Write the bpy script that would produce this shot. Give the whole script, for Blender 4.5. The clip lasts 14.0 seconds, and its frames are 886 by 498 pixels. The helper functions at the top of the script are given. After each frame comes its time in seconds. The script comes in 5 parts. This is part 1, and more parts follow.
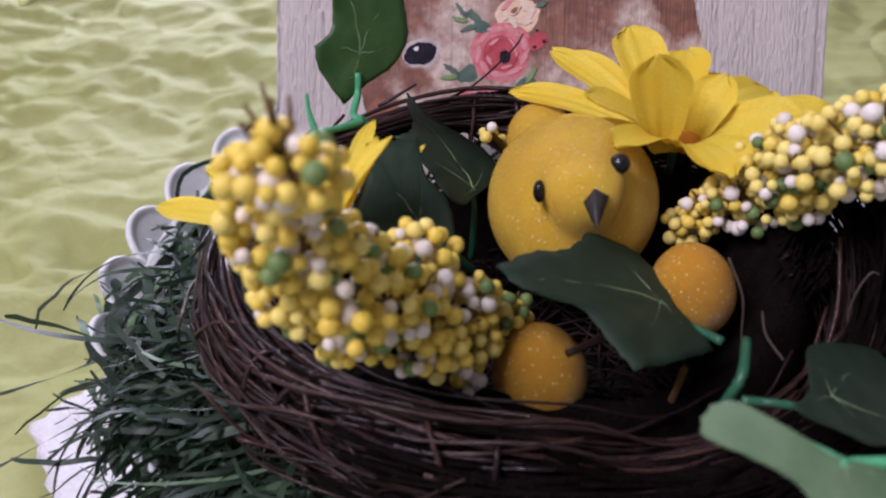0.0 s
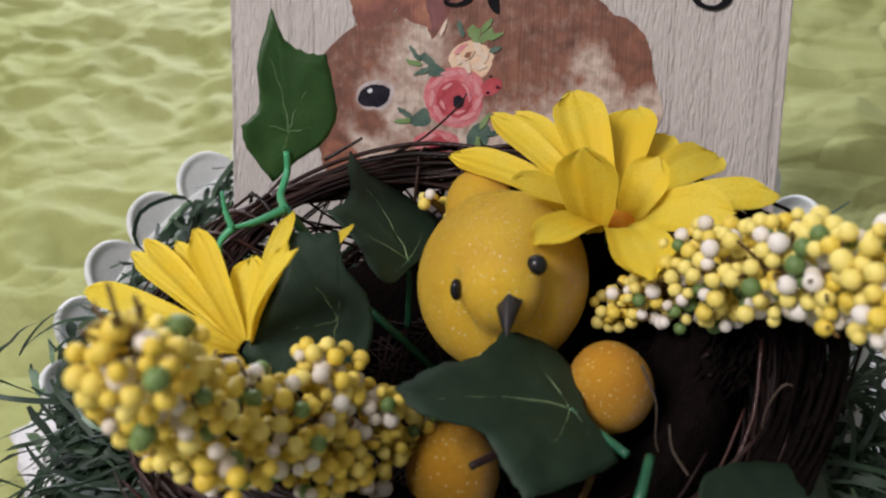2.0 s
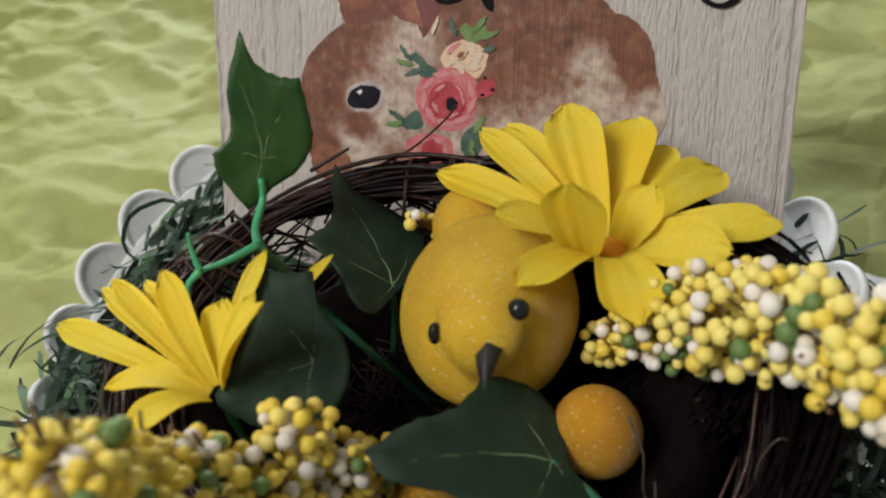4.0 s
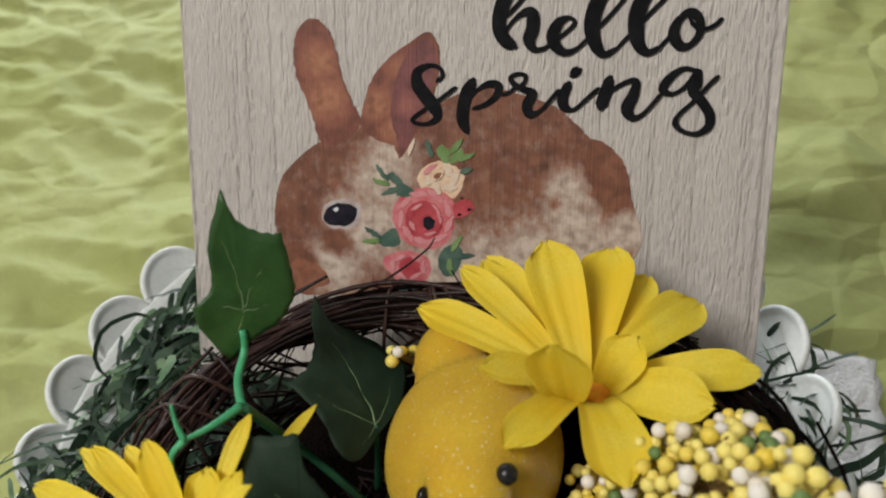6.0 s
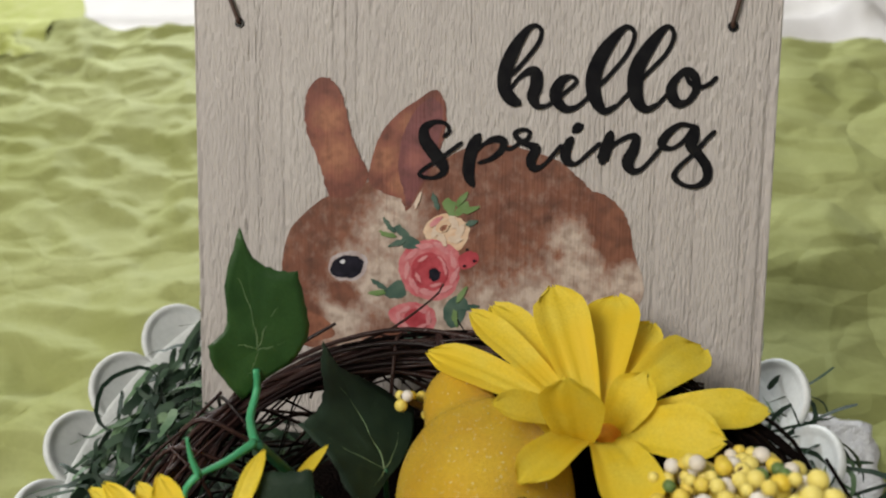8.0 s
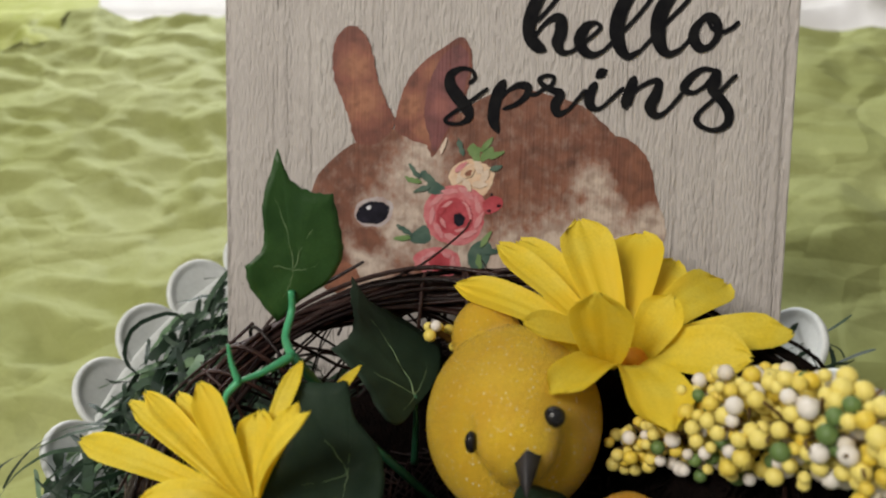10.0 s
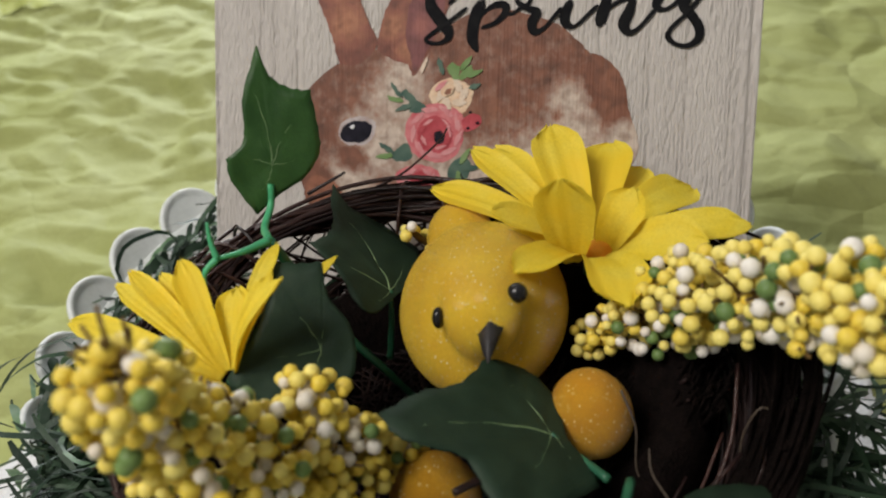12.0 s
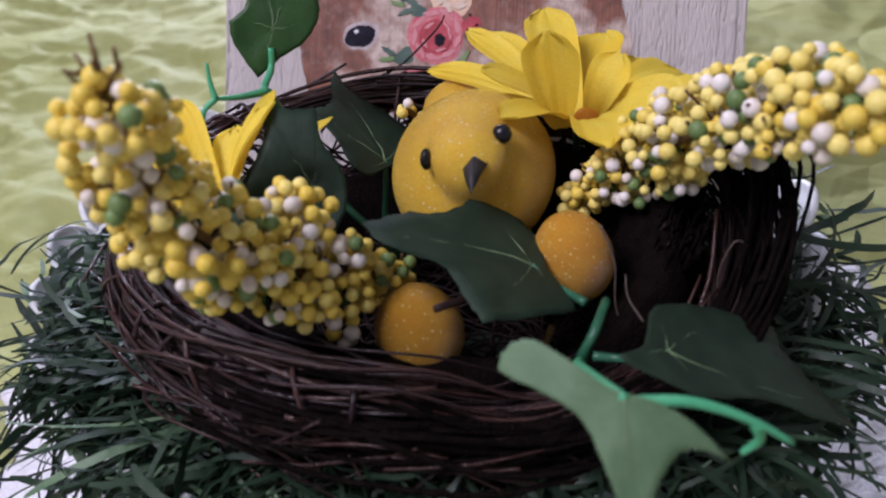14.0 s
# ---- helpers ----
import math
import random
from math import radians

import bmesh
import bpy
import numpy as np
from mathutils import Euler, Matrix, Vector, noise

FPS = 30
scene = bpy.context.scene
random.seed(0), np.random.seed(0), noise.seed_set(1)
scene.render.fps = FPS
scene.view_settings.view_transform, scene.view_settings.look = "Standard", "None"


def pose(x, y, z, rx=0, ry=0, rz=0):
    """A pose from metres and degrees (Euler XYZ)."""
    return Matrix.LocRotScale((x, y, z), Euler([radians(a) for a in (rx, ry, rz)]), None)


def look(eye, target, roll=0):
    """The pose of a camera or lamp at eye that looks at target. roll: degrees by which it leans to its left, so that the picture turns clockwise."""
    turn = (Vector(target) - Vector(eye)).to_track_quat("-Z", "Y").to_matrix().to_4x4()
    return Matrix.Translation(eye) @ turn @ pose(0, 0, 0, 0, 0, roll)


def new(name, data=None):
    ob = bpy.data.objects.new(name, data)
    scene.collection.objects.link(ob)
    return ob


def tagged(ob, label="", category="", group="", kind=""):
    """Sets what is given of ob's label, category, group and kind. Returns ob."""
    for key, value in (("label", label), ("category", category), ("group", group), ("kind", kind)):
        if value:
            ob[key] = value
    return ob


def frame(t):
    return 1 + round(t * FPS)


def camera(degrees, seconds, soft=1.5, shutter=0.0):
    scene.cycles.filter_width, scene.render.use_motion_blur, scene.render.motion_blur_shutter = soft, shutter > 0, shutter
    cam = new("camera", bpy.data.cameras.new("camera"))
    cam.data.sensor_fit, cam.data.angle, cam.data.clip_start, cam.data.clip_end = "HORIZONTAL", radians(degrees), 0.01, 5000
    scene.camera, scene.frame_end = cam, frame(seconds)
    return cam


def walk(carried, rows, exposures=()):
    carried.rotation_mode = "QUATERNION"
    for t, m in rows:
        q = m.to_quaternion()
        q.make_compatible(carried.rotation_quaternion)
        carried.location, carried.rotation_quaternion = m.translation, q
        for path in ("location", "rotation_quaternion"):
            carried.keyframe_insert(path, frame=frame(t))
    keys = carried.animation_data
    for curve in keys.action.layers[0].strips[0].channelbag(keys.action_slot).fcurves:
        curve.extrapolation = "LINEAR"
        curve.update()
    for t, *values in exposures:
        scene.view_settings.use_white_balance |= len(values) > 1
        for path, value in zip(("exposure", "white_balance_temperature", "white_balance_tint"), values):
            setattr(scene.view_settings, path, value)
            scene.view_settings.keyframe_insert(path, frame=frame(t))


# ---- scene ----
# The camera and its walk. The path is given in the sign's own frame, in tenths of a metre.
LENS = 54.9
PATH = [
    (0, (1.289, -3.179, 0.219), (0.911, -1.225, 0.023), 1.1),
    (0.5, (1.311, -3.15, 0.318), (0.93, -1.2, 0.089), 0.8),
    (1, (1.39, -3.151, 0.419), (0.997, -1.208, 0.157), 0.7),
    (1.5, (1.452, -3.141, 0.505), (1.039, -1.208, 0.201), 1.0),
    (2, (1.541, -3.064, 0.629), (1.107, -1.142, 0.282), 1.5),
    (2.5, (1.565, -2.943, 0.705), (1.1, -1.042, 0.294), 1.7),
    (2.7, (1.601, -2.923, 0.719), (1.125, -1.028, 0.289), 2.1),
    (4.8, (1.621, -2.856, 0.981), (1.13, -0.986, 0.469), 0.2),
    (5, (1.589, -2.846, 1.016), (1.127, -0.97, 0.499), 0.7),
    (5.5, (1.566, -2.838, 1.133), (1.127, -0.952, 0.633), 0.5),
    (6, (1.542, -2.815, 1.2), (1.137, -0.91, 0.746), 0.5),
    (6.5, (1.515, -2.818, 1.203), (1.133, -0.897, 0.802), 0.6),
    (7, (1.508, -2.818, 1.191), (1.137, -0.884, 0.844), 0.5),
    (7.2, (1.494, -2.819, 1.184), (1.126, -0.88, 0.861), 0.6),
    (9.3, (1.469, -3.042, 0.896), (1.08, -1.092, 0.685), 1.2),
    (9.5, (1.449, -3.028, 0.891), (1.068, -1.077, 0.673), 1.3),
    (10, (1.424, -2.999, 0.855), (1.042, -1.049, 0.631), 1.2),
    (10.5, (1.44, -3.022, 0.824), (1.05, -1.074, 0.591), 1.0),
    (11, (1.465, -3.056, 0.732), (1.074, -1.11, 0.494), 0.8),
    (11.5, (1.503, -3.066, 0.678), (1.105, -1.121, 0.433), 0.9),
    (12, (1.551, -3.108, 0.607), (1.154, -1.164, 0.355), 1.3),
    (12.5, (1.61, -3.183, 0.505), (1.205, -1.241, 0.254), 1.6),
    (13, (1.645, -3.224, 0.393), (1.216, -1.285, 0.154), 1.8),
    (13.5, (1.679, -3.209, 0.271), (1.234, -1.272, 0.05), 1.8),
    (14, (1.682, -3.218, 0.138), (1.232, -1.279, -0.053), 2.1),
]

FRAME = Matrix.Translation((-0.092, 0.022, 0.123)) @ pose(0, 0, 0, -33, 0, 0)
cam = camera(LENS, 14.0, soft=2.15)
cam.data.dof.use_dof, cam.data.dof.focus_distance, cam.data.dof.aperture_fstop = True, 0.27, 15.0
walk(cam, [(t, FRAME @ look(Vector(e) * 0.1, Vector(a) * 0.1, roll)) for t, e, a, roll in PATH],
     [(0, -0.01, 5750, 36), (1.5, 0.0, 6050, 24), (2.7, -0.15, 6350, 13), (7, -0.17, 6450, 9), (9.3, -0.25, 6600, 10), (12, -0.12, 6450, 10), (13, -0.02, 6050, 17), (14, -0.01, 5600, 33)])

# World and light
world = bpy.data.worlds.new("room_light")
scene.world = world
world.use_nodes = True
world.node_tree.nodes["Background"].inputs[0].default_value = (0.9, 0.95, 1.0, 1)
world.node_tree.nodes["Background"].inputs[1].default_value = 0.15


def area(name, m, sx, sy, watts, colour):
    d = bpy.data.lights.new(name, "AREA")
    d.shape, d.size, d.size_y, d.energy, d.color = "RECTANGLE", sx, sy, watts, colour
    ob = new(name, d)
    ob.matrix_world = m
    return ob


area("window_light", look((-0.65, 1.6, 0.6), (0, 0.2, 0.05)), 0.8, 0.6, 27, (0.95, 0.98, 1.0))
area("ceiling_light", look((-0.48, -0.56, 1.32), (0, 0, 0.15)), 0.5, 0.5, 17.4, (1.0, 0.95, 0.88))

# ---- materials ----
def principled(name):
    m = bpy.data.materials.new(name)
    m.use_nodes = True
    t = m.node_tree
    return m, t, t.nodes["Principled BSDF"]


def put(t, kind, **inputs):
    n = t.nodes.new(kind)
    for k, v in inputs.items():
        if k in n.inputs:
            n.inputs[k].default_value = v
    return n


def coords(t, scale=(1, 1, 1)):
    c = t.nodes.new("ShaderNodeTexCoord")
    g = t.nodes.new("ShaderNodeMapping")
    g.inputs["Scale"].default_value = scale
    t.links.new(c.outputs["Object"], g.inputs["Vector"])
    return g.outputs["Vector"]


def mixcol(t, fac, a, b):
    n = t.nodes.new("ShaderNodeMixRGB")
    for key, v in (("Fac", fac), ("Color1", a), ("Color2", b)):
        if isinstance(v, tuple):
            n.inputs[key].default_value = (*v, 1)
        elif isinstance(v, (float, int)):
            n.inputs[key].default_value = v
        else:
            t.links.new(v, n.inputs[key])
    return n.outputs["Color"]


def noise_fac(t, vec, scale, detail=3.0, lo=0.35, hi=0.65):
    n = put(t, "ShaderNodeTexNoise", Scale=scale, Detail=detail)
    t.links.new(vec, n.inputs["Vector"])
    r = t.nodes.new("ShaderNodeMapRange")
    r.inputs["From Min"].default_value, r.inputs["From Max"].default_value = lo, hi
    t.links.new(n.outputs["Fac"], r.inputs["Value"])
    return r.outputs["Result"]


def bumped(t, b, height, strength, distance, under=None):
    n = t.nodes.new("ShaderNodeBump")
    n.inputs["Strength"].default_value, n.inputs["Distance"].default_value = strength, distance
    t.links.new(height, n.inputs["Height"])
    if under is not None:
        t.links.new(under, n.inputs["Normal"])
    t.links.new(n.outputs["Normal"], b.inputs["Normal"])
    return n.outputs["Normal"]


def surface(name, a, b2, scale, rough=0.6, fine=4.0, bump=0.2, dist=0.0004, stretch=(1, 1, 1), island=None, each=None, spec=0.4, through_light=0.0, stain=None):
    """Two colours mottled at two scales, with a fine relief; island, each: a third colour by random island or by object."""
    m, t, b = principled(name)
    v = coords(t, stretch)
    col = mixcol(t, noise_fac(t, v, scale), a, b2)
    small = noise_fac(t, v, scale * fine, 4.0, 0.3, 0.7)
    dark = tuple(x * 0.72 for x in a)
    half = t.nodes.new("ShaderNodeMath")
    half.operation = "MULTIPLY"
    half.inputs[1].default_value = 0.35
    t.links.new(small, half.inputs[0])
    col = mixcol(t, half.outputs[0], col, dark)
    if stain:
        col = mixcol(t, noise_fac(t, v, scale * 0.35, 2.0, 0.52, 0.68), col, stain)
    if island:
        g = t.nodes.new("ShaderNodeNewGeometry")
        col = mixcol(t, g.outputs["Random Per Island"], col, island)
    if each:
        g = t.nodes.new("ShaderNodeObjectInfo")
        col = mixcol(t, g.outputs["Random"], col, each)
    t.links.new(col, b.inputs["Base Color"])
    b.inputs["Roughness"].default_value = rough
    b.inputs["Specular IOR Level"].default_value = spec
    if bump:
        bumped(t, b, small, bump, dist)
    if through_light:
        tr = t.nodes.new("ShaderNodeBsdfTranslucent")
        t.links.new(col, tr.inputs["Color"])
        mx = t.nodes.new("ShaderNodeMixShader")
        mx.inputs[0].default_value = through_light
        t.links.new(b.outputs[0], mx.inputs[1])
        t.links.new(tr.outputs[0], mx.inputs[2])
        t.links.new(mx.outputs[0], t.nodes["Material Output"].inputs["Surface"])
    return m


def glittered(name, a, b2, glint_colour, cells, share):
    """Sugar-like glitter on foam: fine grains in relief under a clear glaze, with flakes whose sparkle is put in as
    pale colour.
    """
    m, t, b = principled(name)
    v = coords(t)
    col = mixcol(t, noise_fac(t, v, 90.0), a, b2)
    grains = put(t, "ShaderNodeTexVoronoi", Scale=3000.0)
    t.links.new(v, grains.inputs["Vector"])
    sep = t.nodes.new("ShaderNodeSeparateColor")
    t.links.new(grains.outputs["Color"], sep.inputs["Color"])
    shade = t.nodes.new("ShaderNodeMapRange")
    shade.inputs["To Min"].default_value, shade.inputs["To Max"].default_value = 0.0, 0.55
    t.links.new(sep.outputs["Green"], shade.inputs["Value"])
    col = mixcol(t, shade.outputs["Result"], col, tuple(x * 0.8 for x in b2))
    specks = put(t, "ShaderNodeTexVoronoi", Scale=cells)
    t.links.new(v, specks.inputs["Vector"])
    pick = t.nodes.new("ShaderNodeSeparateColor")
    t.links.new(specks.outputs["Color"], pick.inputs["Color"])
    # a speck of its own size in a share of the cells
    size = t.nodes.new("ShaderNodeMapRange")
    size.inputs["From Min"].default_value, size.inputs["From Max"].default_value = 1.0 - share, 1.0
    size.inputs["To Min"].default_value, size.inputs["To Max"].default_value = 0.0, 0.42
    t.links.new(pick.outputs["Red"], size.inputs["Value"])
    cut = t.nodes.new("ShaderNodeMath")
    cut.operation = "LESS_THAN"
    t.links.new(specks.outputs["Distance"], cut.inputs[0])
    t.links.new(size.outputs["Result"], cut.inputs[1])
    bright = t.nodes.new("ShaderNodeMath")
    bright.operation = "MULTIPLY"
    t.links.new(cut.outputs[0], bright.inputs[0])
    t.links.new(pick.outputs["Green"], bright.inputs[1])
    # the flakes' glints are painted into the colour as pale specks
    col = mixcol(t, bright.outputs[0], col, glint_colour)
    t.links.new(col, b.inputs["Base Color"])
    b.inputs["Roughness"].default_value = 0.6
    b.inputs["Coat Weight"].default_value = 1.0
    b.inputs["Coat Roughness"].default_value = 0.12
    h = t.nodes.new("ShaderNodeMath")
    h.operation = "ADD"
    t.links.new(sep.outputs["Blue"], h.inputs[0])
    t.links.new(grains.outputs["Distance"], h.inputs[1])
    bumped(t, b, h.outputs[0], 1.0, 0.0004)
    tilt = t.nodes.new("ShaderNodeBump")
    tilt.inputs["Strength"].default_value, tilt.inputs["Distance"].default_value = 1.0, 0.0012
    t.links.new(h.outputs[0], tilt.inputs["Height"])
    t.links.new(tilt.outputs["Normal"], b.inputs["Coat Normal"])
    return m


def fur_paint(name, brown, cream, centres, browns=()):
    """Watercolour wash: brown, thinned to cream round the given places of the board (cm), and full again at browns."""
    m, t, b = principled(name)
    v = coords(t)
    total = None
    for x, z, r in centres + browns:
        d = t.nodes.new("ShaderNodeVectorMath")
        d.operation = "DISTANCE"
        d.inputs[1].default_value = (x * 0.01, 0, z * 0.01)
        t.links.new(v, d.inputs[0])
        q = t.nodes.new("ShaderNodeMapRange")
        q.inputs["From Min"].default_value, q.inputs["From Max"].default_value = r * 0.01, 0.0
        t.links.new(d.outputs["Value"], q.inputs["Value"])
        if total is None:
            total = q.outputs["Result"]
        else:
            s = t.nodes.new("ShaderNodeMath")
            s.operation = "SUBTRACT" if (x, z, r) in browns else "MAXIMUM"
            t.links.new(total, s.inputs[0])
            t.links.new(q.outputs["Result"], s.inputs[1])
            total = s.outputs[0]
    n = put(t, "ShaderNodeTexNoise", Scale=230.0, Detail=8.0, Roughness=0.65)
    g = t.nodes.new("ShaderNodeMapping")
    g.inputs["Scale"].default_value = (1.2, 1, 0.8)
    t.links.new(v, g.inputs["Vector"])
    t.links.new(g.outputs["Vector"], n.inputs["Vector"])
    s = t.nodes.new("ShaderNodeMath")
    s.operation = "ADD"
    t.links.new(total, s.inputs[0])
    t.links.new(n.outputs["Fac"], s.inputs[1])
    steps = []
    for lo, hi in ((0.48, 0.86), (0.80, 1.22)):
        r = t.nodes.new("ShaderNodeMapRange")
        r.inputs["From Min"].default_value, r.inputs["From Max"].default_value = lo, hi
        t.links.new(s.outputs[0], r.inputs["Value"])
        steps.append(r.outputs["Result"])
    wash = mixcol(t, noise_fac(t, v, 75.0, 6.0, 0.42, 0.68), brown, tuple(x * k for x, k in zip(brown, (1.4, 1.6, 1.7))))
    wash = mixcol(t, noise_fac(t, v, 190.0, 6.0, 0.42, 0.75), wash, tuple(x * 0.5 for x in brown))
    tan = tuple(0.5 * p + 0.5 * q for p, q in zip(brown, cream))
    tan = mixcol(t, noise_fac(t, v, 320.0, 5.0, 0.40, 0.66), tan, tuple(x * k for x, k in zip(brown, (1.5, 1.7, 1.8))))
    pale = mixcol(t, noise_fac(t, v, 240.0, 6.0, 0.42, 0.66), tuple(x * 1.12 for x in cream), tuple(x * k for x, k in zip(cream, (0.62, 0.55, 0.52))))
    col = mixcol(t, steps[1], mixcol(t, steps[0], wash, tan), pale)
    wear = put(t, "ShaderNodeTexNoise", Scale=260.0, Detail=3.0)
    g2 = t.nodes.new("ShaderNodeMapping")
    g2.inputs["Scale"].default_value = (4, 1, 0.12)
    t.links.new(v, g2.inputs["Vector"])
    t.links.new(g2.outputs["Vector"], wear.inputs["Vector"])
    wr = t.nodes.new("ShaderNodeMapRange")
    wr.inputs["From Min"].default_value, wr.inputs["From Max"].default_value = 0.74, 1.0
    t.links.new(wear.outputs["Fac"], wr.inputs["Value"])
    col = mixcol(t, wr.outputs["Result"], col, (0.7, 0.62, 0.55))
    t.links.new(col, b.inputs["Base Color"])
    b.inputs["Roughness"].default_value = 0.6
    bumped(t, b, wear.outputs["Fac"], 0.5, 0.0008)
    return m


def tissue(name, a, b2, stain):
    """Tissue paper: mottled colour, with fine creases in relief."""
    m = surface(name, a, b2, 14.0, 0.75, 25.0, 0.0, stain=stain)
    t = m.node_tree
    b = t.nodes["Principled BSDF"]
    v = coords(t, (0.7, 1.0, 1.0))
    drift = put(t, "ShaderNodeTexNoise", Scale=22.0, Detail=2.0)
    t.links.new(v, drift.inputs["Vector"])
    bent = t.nodes.new("ShaderNodeVectorMath")
    bent.operation = "MULTIPLY_ADD"
    bent.inputs[1].default_value = (0.014, 0.014, 0.014)
    t.links.new(drift.outputs["Color"], bent.inputs[0])
    t.links.new(v, bent.inputs[2])
    under = None
    for scale, strength, depth in ((11.0, 0.6, 0.016), (26.0, 0.5, 0.006), (70.0, 0.22, 0.0016)):
        # flat facets between straight creases: the difference of the two nearest squared distances
        sq = []
        for feature in ("F2", "F1"):
            cell = put(t, "ShaderNodeTexVoronoi", Scale=scale)
            cell.feature = feature
            t.links.new(bent.outputs[0], cell.inputs["Vector"])
            p = t.nodes.new("ShaderNodeMath")
            p.operation = "POWER"
            p.inputs[1].default_value = 2.0
            t.links.new(cell.outputs["Distance"], p.inputs[0])
            sq.append(p.outputs[0])
        d = t.nodes.new("ShaderNodeMath")
        d.operation = "SUBTRACT"
        t.links.new(sq[0], d.inputs[0])
        t.links.new(sq[1], d.inputs[1])
        under = bumped(t, b, d.outputs[0], strength, depth, under)
    f = put(t, "ShaderNodeTexNoise", Scale=420.0, Detail=3.0)
    t.links.new(v, f.inputs["Vector"])
    bumped(t, b, f.outputs["Fac"], 0.3, 0.0004, under)
    return m


PAPER = tissue("green_tissue", (0.365, 0.395, 0.14), (0.415, 0.445, 0.18), (0.33, 0.36, 0.118))
PAPER_DOUBLE = surface("green_tissue_doubled", (0.40, 0.44, 0.10), (0.46, 0.49, 0.16), 60.0, 0.72, 4.0, 0.3, 0.0006)
CLOTH = surface("white_cloth", (0.80, 0.78, 0.76), (0.72, 0.70, 0.69), 20.0, 0.85, 40.0, 0.3, 0.0005)
LACE = surface("crochet_cotton", (0.82, 0.82, 0.83), (0.74, 0.74, 0.76), 300.0, 0.9, 2.0, 0.8, 0.001)
TIN = surface("milky_enamel", (0.70, 0.74, 0.74), (0.75, 0.78, 0.78), 40.0, 0.42, 12.0, 0.06, 0.0004)
TWIG = surface("vine_bark", (0.036, 0.015, 0.013), (0.080, 0.038, 0.031), 220.0, 0.33, 4.0, 0.5, 0.0004, each=(0.012, 0.007, 0.008))
# The same bark at half brightness: shade between the twigs put into its colour.
TWIG_SHADED = surface("vine_bark_shaded", (0.019, 0.010, 0.009), (0.040, 0.020, 0.017), 220.0, 0.6, 4.0, 0.5, 0.0004, island=(0.012, 0.007, 0.008), spec=0.2)
# Near-black fibre and bark: the nest cavity's shade is put into this colour.
CAVITY_SHADE = surface("nest_cavity_shade", (0.004, 0.0028, 0.0025), (0.008, 0.005, 0.0045), 300.0, 0.85, 3.0, 0.6, 0.001, spec=0.05)
GRASS = surface("paper_grass", (0.026, 0.058, 0.032), (0.054, 0.100, 0.054), 120.0, 0.5, 5.0, 0.3, 0.0003, island=(0.009, 0.026, 0.014), through_light=0.15)
# Almost black green: the shade in the grass's gaps, put into the colour.
GRASS_GAP_SHADE = surface("grass_gap_shade", (0.008, 0.016, 0.010), (0.016, 0.028, 0.018), 120.0, 0.7, 5.0, 0.5, 0.0008)
GRASS_LIGHT = surface("paper_grass_light", (0.10, 0.19, 0.10), (0.19, 0.30, 0.16), 120.0, 0.5, 5.0, 0.3, 0.0003, through_light=0.2)
LEAF = surface("ivy_fabric", (0.014, 0.033, 0.019), (0.023, 0.047, 0.027), 120.0, 0.58, 14.0, 0.3, 0.0002, spec=0.28, through_light=0.08)
LEAF_PALE = surface("ivy_fabric_underside", (0.10, 0.19, 0.09), (0.15, 0.25, 0.13), 120.0, 0.6, 14.0, 0.25, 0.0002, through_light=0.12)
LEAF_BRIGHT = surface("ivy_fabric_bright", (0.022, 0.074, 0.016), (0.040, 0.110, 0.026), 120.0, 0.42, 14.0, 0.25, 0.0002, through_light=0.2)
VEIN = surface("leaf_vein", (0.24, 0.34, 0.17), (0.09, 0.17, 0.07), 300.0, 0.5)
STEM = surface("green_plastic", (0.06, 0.36, 0.17), (0.08, 0.42, 0.20), 200.0, 0.38, 4.0, 0.1)
STEM_DARK = surface("dark_green_plastic", (0.018, 0.10, 0.055), (0.03, 0.14, 0.07), 200.0, 0.4, 4.0, 0.1)
PETAL = surface("petal_silk", (0.98, 0.80, 0.06), (0.98, 0.84, 0.11), 130.0, 0.62, 10.0, 0.25, 0.0003, through_light=0.42, stain=(0.96, 0.76, 0.05))
CORE = surface("orange_core", (0.85, 0.30, 0.02), (0.90, 0.45, 0.03), 300.0, 0.6)
BERRY_YELLOW = surface("yellow_berry", (0.82, 0.63, 0.07), (0.72, 0.49, 0.04), 160.0, 0.48, 6.0, 0.12, 0.0003, each=(0.84, 0.72, 0.20))
BERRY_WHITE = surface("cream_berry", (0.78, 0.71, 0.58), (0.72, 0.63, 0.52), 160.0, 0.5, 6.0, 0.12, 0.0003, each=(0.80, 0.76, 0.70))
BERRY_GREEN = surface("green_berry", (0.16, 0.26, 0.07), (0.22, 0.32, 0.11), 160.0, 0.48, 6.0, 0.12, 0.0003, each=(0.12, 0.20, 0.06))
BERRY_TWIG = surface("berry_wire_paper", (0.13, 0.075, 0.022), (0.19, 0.11, 0.035), 250.0, 0.7, 4.0, 0.5, 0.0004)
BIRD = glittered("yellow_glitter", (0.94, 0.635, 0.033), (0.91, 0.54, 0.02), (1.0, 0.93, 0.60), 1250.0, 0.34)
EGG = glittered("orange_glitter", (0.80, 0.43, 0.02), (0.74, 0.34, 0.01), (1.0, 0.86, 0.42), 1050.0, 0.55)
BEAD = surface("black_bead", (0.010, 0.010, 0.012), (0.014, 0.014, 0.016), 200.0, 0.25, 4.0, 0.05)
BEAK = surface("dark_beak", (0.026, 0.024, 0.026), (0.045, 0.04, 0.042), 200.0, 0.5, 4.0, 0.3)
BOARD = surface("white_painted_wood", (0.53, 0.49, 0.465), (0.59, 0.55, 0.52), 30.0, 0.42, 14.0, 0.7, 0.0009, stretch=(3, 3, 0.5))
